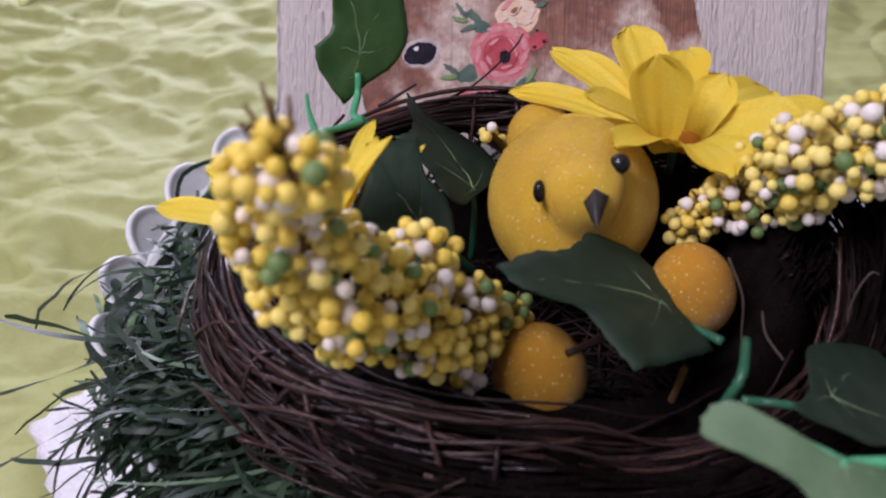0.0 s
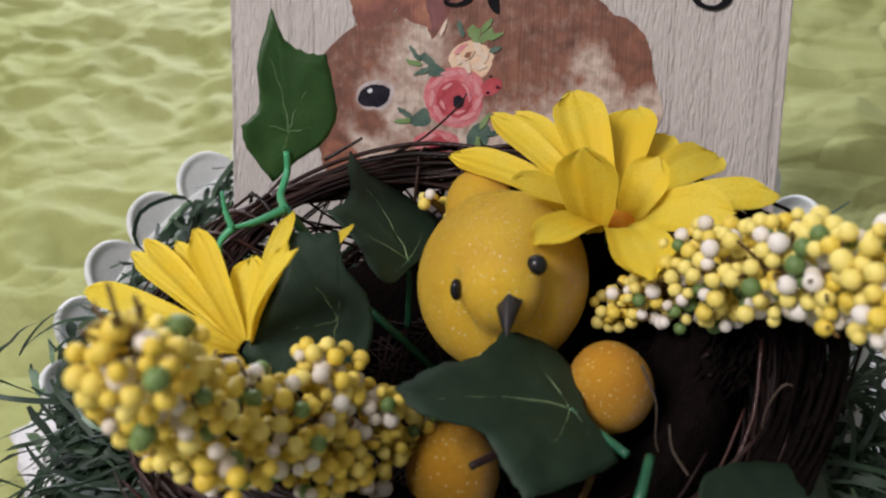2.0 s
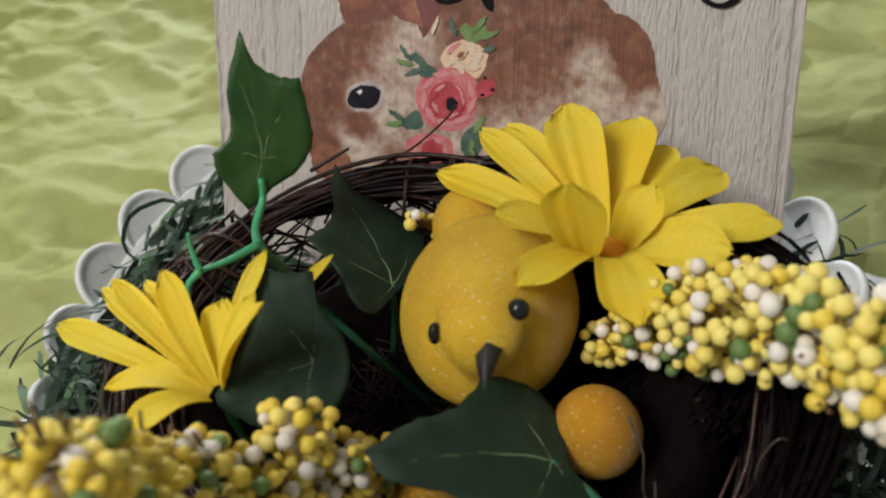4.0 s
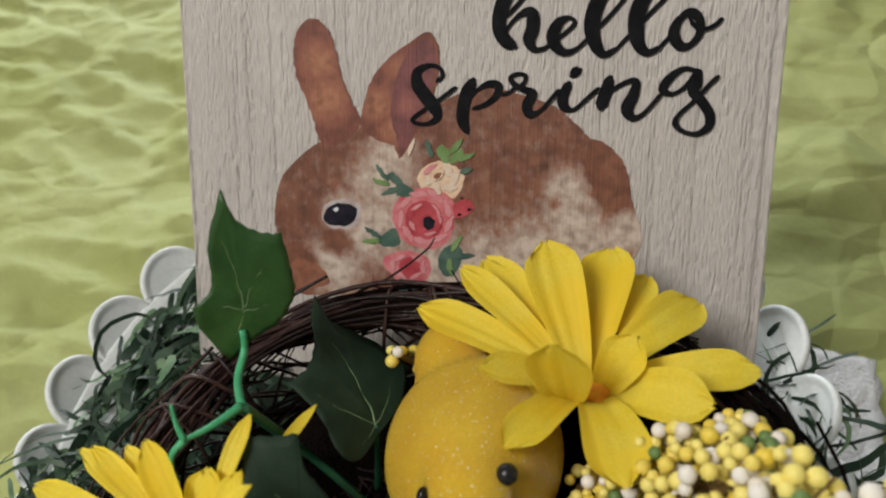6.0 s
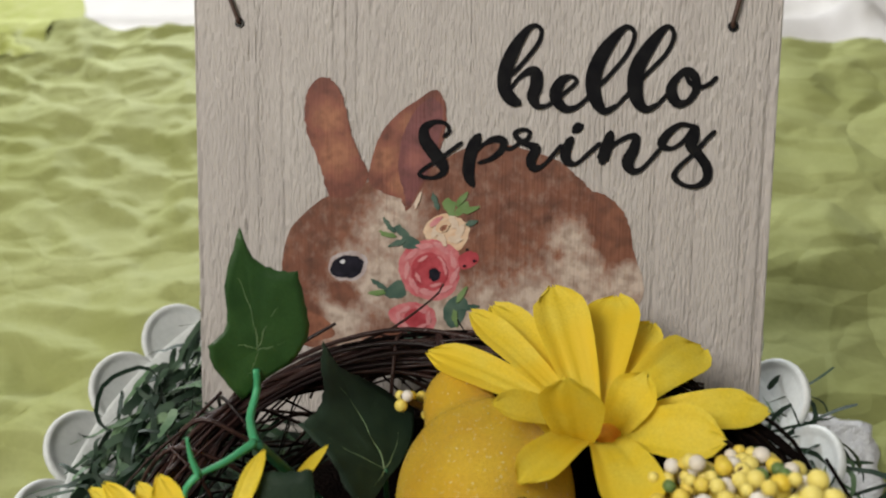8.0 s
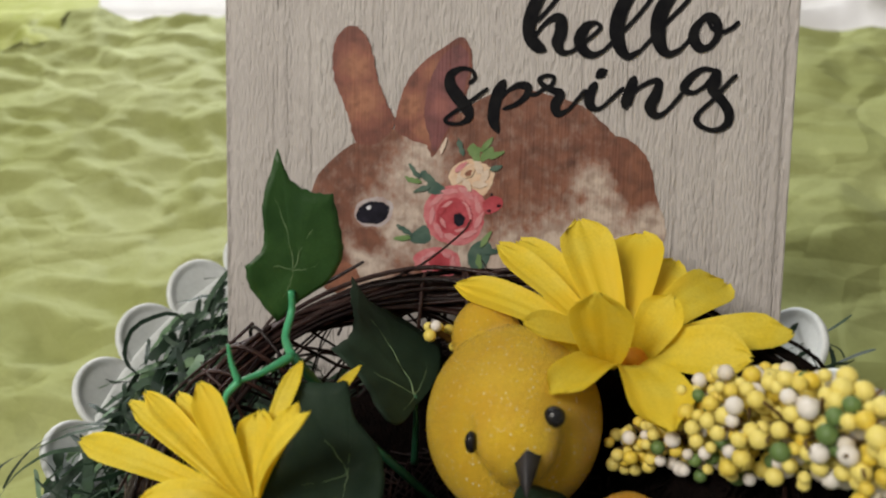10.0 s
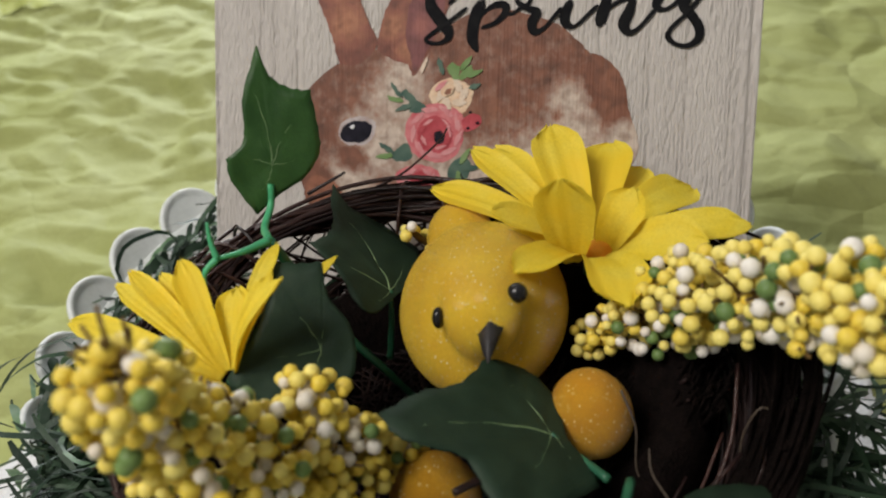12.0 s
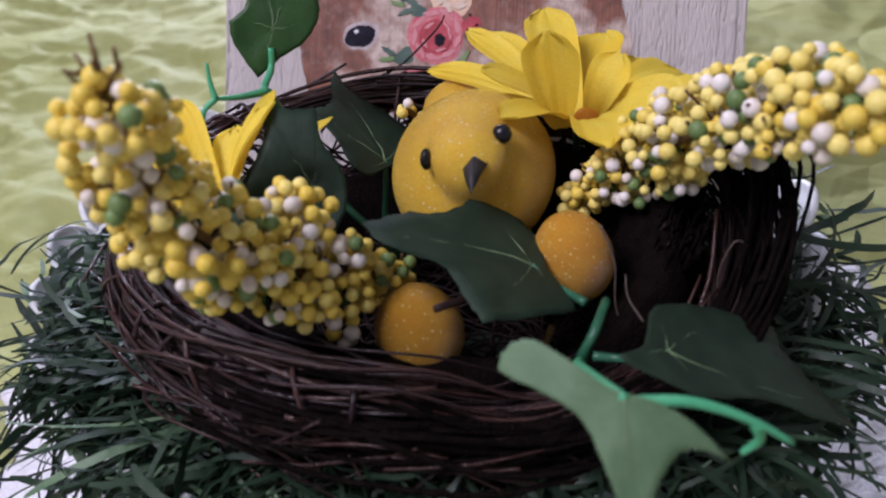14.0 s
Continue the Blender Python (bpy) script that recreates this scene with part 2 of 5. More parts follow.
INK = surface("black_lettering", (0.005, 0.005, 0.007), (0.012, 0.012, 0.013), 250.0, 0.7, 4.0, 0.2, 0.0003, spec=0.08)
FUR = fur_paint("brown_wash", (0.165, 0.056, 0.029), (0.50, 0.41, 0.345), ((7.35, 7.7, 1.7), (7.0, 5.9, 1.9), (6.0, 6.3, 1.2), (5.5, 4.4, 1.6), (7.6, 8.7, 1.2), (9.4, 4.5, 2.0), (11.0, 4.6, 2.2), (12.6, 5.1, 2.2), (13.6, 7.6, 1.0), (14.6, 5.4, 1.9), (15.6, 6.2, 1.4), (13.9, 6.4, 1.6)), ((15.0, 8.2, 0.9), (15.2, 7.4, 0.8), (4.2, 4.3, 1.0), (5.6, 5.3, 0.7)))
EAR = fur_paint("ear_wash", (0.165, 0.046, 0.028), (0.32, 0.13, 0.07), ((5.3, 10.3, 1.1), (5.1, 11.6, 0.9), (7.1, 10.2, 0.8), (7.9, 11.4, 0.5), (7.7, 9.3, 0.7)))
EARINNER = fur_paint("inner_ear_wash", (0.15, 0.042, 0.040), (0.24, 0.08, 0.065), ((8.2, 10.2, 0.6),))
RING = surface("pale_wash", (0.50, 0.45, 0.46), (0.36, 0.27, 0.25), 220.0, 0.6, 3.0, 0.3)
ROSEPALE = surface("pale_pink_wash", (0.64, 0.28, 0.29), (0.58, 0.19, 0.21), 260.0, 0.6, 3.0, 0.3)
CREAMPAINT = surface("cream_wash", (0.68, 0.53, 0.40), (0.72, 0.60, 0.50), 220.0, 0.6, 3.0, 0.3)
PATCHBROWN = fur_paint("deep_brown_wash", (0.22, 0.075, 0.038), (0.36, 0.18, 0.11), ((15.0, 8.0, 0.8),))
EYEBLACK = surface("black_wash", (0.010, 0.010, 0.016), (0.022, 0.020, 0.032), 250.0, 0.7, spec=0.1)
HIGHLIGHT = surface("white_dab", (0.75, 0.75, 0.78), (0.65, 0.66, 0.70), 250.0, 0.5)
BLOSSOM = surface("peach_wash", (0.70, 0.46, 0.30), (0.74, 0.58, 0.42), 170.0, 0.6, 3.0, 0.3)
ROSE = surface("pink_wash", (0.52, 0.09, 0.11), (0.62, 0.22, 0.23), 190.0, 0.6, 3.0, 0.3)
ROSEDARK = surface("red_wash", (0.36, 0.028, 0.042), (0.50, 0.07, 0.09), 190.0, 0.6, 3.0, 0.3)
LEAFPAINT = surface("green_wash", (0.12, 0.22, 0.06), (0.20, 0.30, 0.12), 190.0, 0.6)
LEAFDARK = surface("teal_wash", (0.035, 0.085, 0.065), (0.09, 0.15, 0.11), 190.0, 0.6)
WIRE = surface("rusty_wire", (0.045, 0.022, 0.014), (0.09, 0.045, 0.03), 300.0, 0.5)
STRAND = surface("dry_straw", (0.10, 0.075, 0.055), (0.06, 0.045, 0.035), 300.0, 0.5)
ROOM = surface("plain_plaster", (0.62, 0.60, 0.57), (0.58, 0.56, 0.53), 3.0, 0.9, 12.0, 0.1)

# ---- building helpers (lengths in centimetres) ----
CM = 0.01
rng = random.Random(7)


class Geo:
    """Vertices and faces, gathered in centimetres."""

    def __init__(self):
        self.v, self.f, self.m = [], [], []

    def add(self, verts, faces, slot=0):
        k = len(self.v)
        self.v += [tuple(p) for p in verts]
        self.f += [tuple(i + k for i in f) for f in faces]
        self.m += [slot] * len(faces)
        return self

    def mesh(self, name, mats, smooth=True):
        me = bpy.data.meshes.new(name)
        me.from_pydata([(x * CM, y * CM, z * CM) for x, y, z in self.v], [], self.f)
        for m in mats:
            me.materials.append(m)
        me.polygons.foreach_set("material_index", self.m)
        me.polygons.foreach_set("use_smooth", [smooth] * len(self.f))
        me.update()
        return me


def thing(name, at, label, category, group="", kind=""):
    e = new(name)
    e.empty_display_size = 0.01
    e.matrix_world = Matrix.Translation(Vector(at) * CM)
    return tagged(e, label, category, group, kind)


def hung(ob, parent):
    """Parents ob, built in the world's frame, without moving it."""
    ob.parent = parent
    ob.matrix_parent_inverse = parent.matrix_basis.inverted() if parent.parent is None else Matrix.Identity(4)
    return ob


def part(name, geo, mats, parent=None, label="", smooth=True, kind=""):
    mats = mats if isinstance(mats, (list, tuple)) else [mats]
    me = geo.mesh(name, mats, smooth) if isinstance(geo, Geo) else geo
    ob = tagged(new(name, me), label, kind=kind)
    return hung(ob, parent) if parent else ob


def spline(pts, n):
    """n points along a smooth curve through pts (tuples of any length)."""
    p = np.array(pts, float)
    k = len(p)
    if k == 2:
        return [p[0] + (p[1] - p[0]) * i / (n - 1) for i in range(n)]
    out = []
    for i in range(n):
        s = i * (k - 1) / (n - 1)
        j = min(int(s), k - 2)
        u = s - j
        a = p[j - 1] if j else 2 * p[0] - p[1]
        d = p[j + 2] if j + 2 < k else 2 * p[-1] - p[-2]
        b, c = p[j], p[j + 1]
        out.append(0.5 * (2 * b + (c - a) * u + (2 * a - 5 * b + 4 * c - d) * u * u + (3 * b - a - 3 * c + d) * u ** 3))
    return out


def tube(geo, pts, r0, r1=None, n=14, sides=6, slot=0):
    """A tapering, capped tube along a smooth curve."""
    r1 = r0 if r1 is None else r1
    c = [Vector(q) for q in spline(pts, n)]
    verts, faces = [], []
    up = Vector((0.13, 0.27, 0.95))
    for i, q in enumerate(c):
        d = (c[min(i + 1, n - 1)] - c[max(i - 1, 0)]).normalized()
        a = d.cross(up)
        a = (a if a.length > 0.05 else d.cross(Vector((1, 0, 0)))).normalized()
        b = d.cross(a)
        r = r0 + (r1 - r0) * i / (n - 1)
        for s in range(sides):
            w = 2 * math.pi * s / sides
            verts.append(q + (a * math.cos(w) + b * math.sin(w)) * r)
    for i in range(n - 1):
        for s in range(sides):
            t = (s + 1) % sides
            faces.append((i * sides + s, i * sides + t, (i + 1) * sides + t, (i + 1) * sides + s))
    faces.append(tuple(range(sides))[::-1])
    faces.append(tuple((n - 1) * sides + s for s in range(sides)))
    return geo.add(verts, faces, slot)


def ball(geo, at, r, squash=(1, 1, 1), nu=16, nv=10, slot=0, turn=None):
    verts, faces = [], []
    for i in range(nv + 1):
        a = math.pi * i / nv
        for j in range(nu):
            w = 2 * math.pi * j / nu
            q = Vector((math.sin(a) * math.cos(w) * squash[0], math.sin(a) * math.sin(w) * squash[1], math.cos(a) * squash[2])) * r
            verts.append(Vector(at) + (turn @ q if turn else q))
    for i in range(nv):
        for j in range(nu):
            k = (j + 1) % nu
            faces.append((i * nu + j, (i + 1) * nu + j, (i + 1) * nu + k, i * nu + k))
    return geo.add(verts, faces, slot)


def axes(direction, normal):
    d = Vector(direction).normalized()
    n = Vector(normal)
    n = (n - d * n.dot(d)).normalized()
    return d, n.cross(d), n

# ---- the room, table and paper ----
def slab(name, lo, hi, material, label):
    g = Geo()
    x0, y0, z0 = lo
    x1, y1, z1 = hi
    g.add([(x0, y0, z0), (x1, y0, z0), (x1, y1, z0), (x0, y1, z0), (x0, y0, z1), (x1, y0, z1), (x1, y1, z1), (x0, y1, z1)],
          [(3, 2, 1, 0), (4, 5, 6, 7), (0, 1, 5, 4), (1, 2, 6, 5), (2, 3, 7, 6), (3, 0, 4, 7)])
    return tagged(part(name, g, material, smooth=False), label, name.split("_")[0], kind="structure")


slab("floor", (-210, -210, -80), (210, 210, -75), ROOM, "plain floor of the room under the table")
slab("ceiling", (-210, -210, 175), (210, 210, 180), ROOM, "plain pale ceiling over the table")
slab("wall_south", (-210, -214, -75), (210, -210, 175), ROOM, "plain pale plaster wall of the room")
slab("wall_west", (-214, -210, -75), (-210, 210, 175), ROOM, "plain pale plaster wall of the room")
slab("wall_east", (210, -210, -75), (214, 210, 175), ROOM, "plain pale plaster wall of the room")
slab("wall_north", (-210, 210, -75), (210, 214, 175), ROOM, "plain pale plaster wall of the room")


def facets(x, y, seed):
    """Piecewise flat relief with straight creases, as of crushed paper: about -1 to 1."""
    d = noise.voronoi((x, y, seed), distance_metric="DISTANCE_SQUARED")[0]
    return min(1.4, d[1] - d[0]) - 0.4


def crumple(x, y):
    """Height of crumpled tissue: flat facets at three sizes, drawn out sideways, and soft waves."""
    wx, wy = x + 0.8 * noise.noise((x * 0.15, y * 0.15, 4.0)), y + 0.7 * noise.noise((x * 0.14, y * 0.16, 6.0))
    calm = (0.75 + 0.55 * noise.noise((x * 0.07, y * 0.07, 2.0))) * (1.0 if x < 0 else max(0.35, 1 - x * 0.04))
    big = facets(wx * 0.085 + wy * 0.03, wy * 0.10 - wx * 0.06, 0.3)
    mid = facets(wx * 0.10 - wy * 0.06, wy * 0.24 + wx * 0.10, 3.4)
    low = facets(wx * 0.20 + wy * 0.12, wy * 0.42 - wx * 0.20, 8.2)
    return 1.1 * big - 1.6 * mid * calm + 0.6 * low * calm + 0.9 * noise.noise((x * 0.05, y * 0.09, 5.0))


def sheet(name, x0, x1, y0, y1, step, height, material, label, category, kind="structure"):
    nx, ny = int((x1 - x0) / step), int((y1 - y0) / step)
    g = Geo()
    verts = []
    for j in range(ny + 1):
        for i in range(nx + 1):
            x, y = x0 + (x1 - x0) * i / nx, y0 + (y1 - y0) * j / ny
            verts.append(height(x, y, j / ny))
    g.add(verts, [(j * (nx + 1) + i, j * (nx + 1) + i + 1, (j + 1) * (nx + 1) + i + 1, (j + 1) * (nx + 1) + i) for j in range(ny) for i in range(nx)])
    return tagged(part(name, g, material), label, category, kind=kind)


def table_height(x, y, v):
    fold = -0.9 * math.exp(-((y - 66 - 0.02 * x) / 0.9) ** 2) + 0.9 * math.exp(-((y - 63.5 - 0.02 * x) / 1.8) ** 2)
    slant = 2.4 * math.exp(-((x - 29.5 + (y - 57) * 0.25) / 1.6) ** 2) * (y > 30)
    return (x, y, -1.1 + 0.5 * noise.noise((x * 0.06, y * 0.06, 0)) + fold + slant)


sheet("tabletop", -130, 130, -100, 150, 1.6, table_height, CLOTH, "white cloth laid over the table, with soft folds", "tablecloth")


def paper_height(x, y, v):
    edge = 1.6 * noise.noise((x * 0.08, 1.0, 0.0)) - 0.05 * (x + 5) if v > 0.93 else 0.0
    ridge = 0.55 * math.exp(-abs(y - 11.2 - 0.09 * x) / 0.5) * (math.hypot(x, y) > 24)
    return (x, y + edge * max(0, (v - 0.93) / 0.07), max(0.0, crumple(x, y) + 0.9) * min(1.0, 0.08 + max(0.0, math.hypot(x, y) - 22) / 8) + ridge)


sheet("ground", -88, 62, -45, 59, 0.38, paper_height, PAPER, "crumpled lime green tissue paper spread on the table", "tissue paper")


def flap_height(x, y, v):
    px = x + (76 - y) * 0.4 + 1.2 * math.sin(y * 0.3)
    base = paper_height(px, min(y, 59), 0.0)[2]
    base += (-0.9 - base) * min(1.0, max(0.0, (y - 61) / 5))
    rise = math.sin(max(0.0, min(1.0, (x + 80) / 21)) * math.pi) * math.sin(max(0.0, min(1.0, (y - 54) / 23)) * math.pi)
    return (px, y, base + 0.05 + 0.4 * rise + 0.1 * crumple(px * 2, y * 2) * rise)


sheet("tissue_flap", -80, -59, 54, 77, 0.5, flap_height, PAPER_DOUBLE, "folded-over corner of green tissue paper on the sheet", "tissue paper", kind="")


# ---- crocheted doily ----
def doily():
    g = Geo()
    n, rings = 288, 22
    verts = []
    for i in range(rings + 1):
        for j in range(n):
            w = 2 * math.pi * j / n
            tooth = abs(((w / (2 * math.pi) * 15 + 0.5) % 1.0) * 2 - 1)
            small = 0.18 * math.sin(w * 90)
            r = (20.6 + 3.2 * tooth ** 1.3 + small) * (0.3 + 0.7 * i / rings)
            verts.append((r * math.cos(w), r * math.sin(w), 1.0 + 0.10 * math.sin(r * 7.0) * (i > 3) + 0.05 * math.sin(w * 120) + 0.5 * noise.noise((r * math.cos(w) * 0.1, r * math.sin(w) * 0.1, 0))))
    faces = [(i * n + j, (i + 1) * n + j, (i + 1) * n + (j + 1) % n, i * n + (j + 1) % n) for i in range(rings) for j in range(n)]
    split = 15 * n
    under = [(x, y, z - 0.22) for x, y, z in verts]
    e = thing("doily", (0, 0, 0.8), "white crocheted cotton doily with a pointed edge", "doily")
    g.add(verts, faces[:split]).add(under, [f[::-1] for f in faces[:split]])
    part("crocheted_centre", g, LACE, e)
    g = Geo()
    g.add(verts, faces[split:]).add(under, [f[::-1] for f in faces[split:]])
    edge, k = rings * n, len(verts)
    g.f += [(edge + j, k + edge + j, k + edge + (j + 1) % n, edge + (j + 1) % n) for j in range(n)]
    g.m += [0] * n
    part("pointed_edging", g, LACE, e)
    return e


doily()


# ---- scalloped bowl ----
def bowl():
    e = thing("scalloped_bowl", (0, 0, 1.4), "milky white enamel bowl with a scalloped rim", "bowl")
    g = Geo()
    n = 81
    prof = [(6.5, 1.5), (7.4, 1.5), (8.2, 2.4), (10.8, 6.5), (13.2, 11.0), (13.75, 12.1), (13.4, 12.15), (12.8, 11.0), (10.4, 6.6), (7.8, 2.7), (0.5, 2.4)]
    verts = [(-0.45 + 0.97 * r * math.cos(2 * math.pi * j / n), 1.0 + 0.97 * r * math.sin(2 * math.pi * j / n), z) for r, z in prof for j in range(n)]
    g.add(verts, [(i * n + j, i * n + (j + 1) % n, (i + 1) * n + (j + 1) % n, (i + 1) * n + j) for i in range(len(prof) - 1) for j in range(n)])
    part("wall", g, TIN, e)
    # one lobe: a disc with a raised rim, tilted outwards
    g = Geo()
    seg = 28
    rings = [(0.0, 0.12), (1.25, 0.12), (1.42, 0.15), (1.55, 0.24), (1.68, 0.24), (1.74, 0.16), (1.74, 0.0), (1.66, -0.08), (0.0, -0.08)]
    verts = [(r * math.cos(2 * math.pi * j / seg), r * math.sin(2 * math.pi * j / seg), h) for r, h in rings for j in range(seg)]
    g.add(verts, [(i * seg + j, i * seg + (j + 1) % seg, (i + 1) * seg + (j + 1) % seg, (i + 1) * seg + j) for i in range(len(rings) - 1) for j in range(seg)])
    me = g.mesh("scallop", [TIN])
    for k in range(27):
        w = radians(360 * k / 27 + 7.4)
        ob = new("scallop", me)
        ob.matrix_basis = Matrix.Translation((-0.45 * CM, 1.0 * CM, 0)) @ Matrix.Rotation(w, 4, "Z") @ Matrix.Translation((13.15 * CM, 0, 11.95 * CM)) @ Matrix.Rotation(radians(-52), 4, "Y") @ Matrix.Scale(0.9, 4)
        hung(ob, e)
    return e


bowl()

# ---- the sign ----
sign = new("wooden_sign")
sign.matrix_world = FRAME
tagged(sign, "white painted wooden sign with black script and a painted spring picture", "sign")
SIGN_W, SIGN_H = 20.0, 16.6


def on_sign(ob):
    ob.parent = sign
    return ob


def grain(x, z):
    """Raised vertical grain of the brushed wood."""
    wob = 0.10 * noise.noise((z * 0.5, x * 0.3, 1.0))
    broad = noise.noise((x * 0.45, z * 0.02, 7.0))
    groove = 1.3 * max(0.0, noise.noise((x * 2.1 + wob, z * 0.025, 0.0)) - 0.22) + 0.9 * max(0.0, noise.noise((x * 5.0 + wob, z * 0.06, 4.0)) - 0.34 + 0.12 * broad)
    crumb = noise.noise((x * 7.5, z * 2.2, 8.0)) * max(0.15, 0.4 + noise.noise((x * 0.9, z * 0.35, 3.0)))
    return 0.006 * noise.noise((x * 3.0, z * 0.2, 2.0)) + 0.042 * crumb - 0.17 * groove


def board():
    g = Geo()
    nx, nz = 380, 170
    verts = [(SIGN_W * i / nx, -grain(SIGN_W * i / nx, SIGN_H * j / nz) if 0 < i < nx and 0 < j < nz else 0.05, SIGN_H * j / nz) for j in range(nz + 1) for i in range(nx + 1)]
    g.add(verts, [(j * (nx + 1) + i, j * (nx + 1) + i + 1, (j + 1) * (nx + 1) + i + 1, (j + 1) * (nx + 1) + i) for j in range(nz) for i in range(nx)])
    D = 1.3
    g.add([(0, 0.05, 0), (SIGN_W, 0.05, 0), (SIGN_W, 0.05, SIGN_H), (0, 0.05, SIGN_H), (0, D, 0), (SIGN_W, D, 0), (SIGN_W, D, SIGN_H), (0, D, SIGN_H)],
          [(0, 4, 5, 1), (1, 5, 6, 2), (2, 6, 7, 3), (3, 7, 4, 0), (5, 4, 7, 6)])
    on_sign(tagged(new("board", g.mesh("board", [BOARD], False)), "white painted rough-grained board"))


board()
lift = [0.034]


def letter(char, *strokes):
    """A brush-script letter: strokes of x, z and width on the board."""
    g = Geo()
    for s in strokes:
        n = len(s) * 7
        c = spline(s, n)
        verts = []
        for i, q in enumerate(c):
            d = c[min(i + 1, n - 1)] - c[max(i - 1, 0)]
            d = d / (math.hypot(d[0], d[1]) + 1e-9)
            w = q[2] / 2 * 1.12 * (0.75 if i in (0, n - 1) else 1)
            # a broad pen held flat: verticals swell, upstrokes stay thin
            y = -0.058 - 0.0003 * i
            verts += [(q[0] - d[1] * w, y, q[1] + d[0] * w), (q[0] + d[1] * w, y, q[1] - d[0] * w)]
        g.add(verts, [(2 * i, 2 * i + 2, 2 * i + 3, 2 * i + 1) for i in range(n - 1)])
        for end in (0, n - 1):
            q = c[end]
            r = q[2] / 2 * 0.75
            y = -0.058 - 0.0003 * end - 0.0002
            ring = [(q[0] + r * math.cos(2 * math.pi * k / 12), y, q[1] + r * math.sin(2 * math.pi * k / 12)) for k in range(12)]
            g.add(ring, [tuple(range(12))])
    on_sign(tagged(new("letter_" + char, g.mesh("letter", [INK])), "black brush-script letter"))


def paint(name, material, outline):
    """A flat patch of paint with a ragged edge."""
    lift[0] += 0.0009
    k = len(outline)
    p = spline(outline[-2:] + outline + outline[:3], (k + 4) * 8 + 1)
    p = p[16:16 + k * 8]
    verts = []
    for x, z in p:
        j = 0.05 * noise.noise((x * 5, z * 5, 1.0)) + 0.03 * noise.noise((x * 14, z * 14, 3.0))
        verts.append((x + j, -lift[0], z + j * 0.8))
    g = Geo().add(verts, [tuple(range(len(verts)))])
    on_sign(tagged(new(name, g.mesh(name, [material], False)), "patch of worn paint on the board"))


letter('h', [(11.46, 13.07, 0.13), (11.9, 13.54, 0.13), (12.34, 14.12, 0.13), (12.43, 14.52, 0.13), (12.23, 14.69, 0.13), (11.93, 14.52, 0.22), (11.53, 13.9, 0.39), (11.27, 13.24, 0.43), (11.24, 12.65, 0.39), (11.47, 12.3, 0.39), (11.75, 12.14, 0.25)], [(11.38, 12.53, 0.13), (11.73, 12.98, 0.13), (12.09, 13.21, 0.25), (12.3, 13.12, 0.36), (12.31, 12.71, 0.39), (12.21, 12.36, 0.36), (12.36, 12.07, 0.22), (12.67, 12.07, 0.13), (13.03, 12.31, 0.13)])
letter('e', [(13.03, 12.31, 0.13), (13.47, 12.67, 0.13), (13.64, 12.89, 0.13), (13.45, 13.03, 0.13), (13.15, 12.89, 0.29), (12.95, 12.49, 0.36), (13.09, 12.13, 0.32), (13.4, 11.96, 0.22), (13.76, 12.1, 0.13), (14.12, 12.46, 0.13)])
letter('l', [(14.12, 12.46, 0.13), (14.78, 13.16, 0.13), (15.27, 13.81, 0.13), (15.45, 14.36, 0.13), (15.28, 14.61, 0.13), (15.01, 14.5, 0.22), (14.56, 13.94, 0.39), (14.26, 13.33, 0.45), (14.18, 12.72, 0.45), (14.33, 12.18, 0.36), (14.6, 11.91, 0.22), (15, 12.11, 0.13)])
letter('l', [(15, 12.11, 0.13), (15.91, 13.13, 0.13), (16.47, 13.76, 0.13), (16.69, 14.3, 0.13), (16.56, 14.6, 0.13), (16.31, 14.49, 0.22), (15.9, 13.93, 0.39), (15.59, 13.33, 0.45), (15.53, 12.73, 0.45), (15.65, 12.22, 0.36), (15.94, 11.98, 0.22), (16.31, 12.16, 0.13)])
letter('o', [(16.31, 12.16, 0.13), (16.63, 12.56, 0.13), (16.91, 13.08, 0.18), (17.19, 13.2, 0.25), (17.42, 12.99, 0.25), (17.45, 12.57, 0.22), (17.2, 12.22, 0.18), (16.88, 12.2, 0.29), (16.68, 12.56, 0.32), (16.81, 12.96, 0.22), (17.07, 13.13, 0.13), (17.26, 12.82, 0.13), (17.58, 12.7, 0.13), (17.89, 12.82, 0.13), (18.08, 13.01, 0.13)])
letter('s', [(9.19, 10.99, 0.13), (9.38, 11.18, 0.13), (9.26, 11.44, 0.13), (8.88, 11.49, 0.16), (8.53, 11.28, 0.29), (8.53, 10.9, 0.39), (8.81, 10.5, 0.43), (9.14, 10.09, 0.39), (9.2, 9.79, 0.25), (8.89, 9.59, 0.13), (8.5, 9.6, 0.13), (8.36, 9.73, 0.13), (8.69, 10, 0.13), (9.23, 10.36, 0.13), (9.83, 10.81, 0.13)])
letter('p', [(10.41, 11.05, 0.25), (10.23, 10.69, 0.39), (10.1, 10.19, 0.39), (10.09, 9.7, 0.36), (10.25, 9.33, 0.18)], [(10.23, 10.38, 0.13), (10.57, 10.74, 0.13), (10.94, 10.93, 0.22), (11.25, 10.88, 0.25), (11.2, 10.58, 0.22), (10.86, 10.28, 0.16), (10.43, 10.12, 0.13)], [(11.19, 10.65, 0.13), (11.51, 10.62, 0.13), (11.84, 10.85, 0.13)])
letter('r', [(11.75, 10.78, 0.13), (12.06, 10.96, 0.13), (12.13, 11.2, 0.13), (11.89, 11.27, 0.13), (11.65, 11.14, 0.16), (11.79, 10.92, 0.18), (12.16, 10.75, 0.22), (12.37, 10.64, 0.29), (12.21, 10.27, 0.32), (12.31, 9.98, 0.25), (12.64, 10.1, 0.13), (12.96, 10.47, 0.13), (13.21, 10.78, 0.13)])
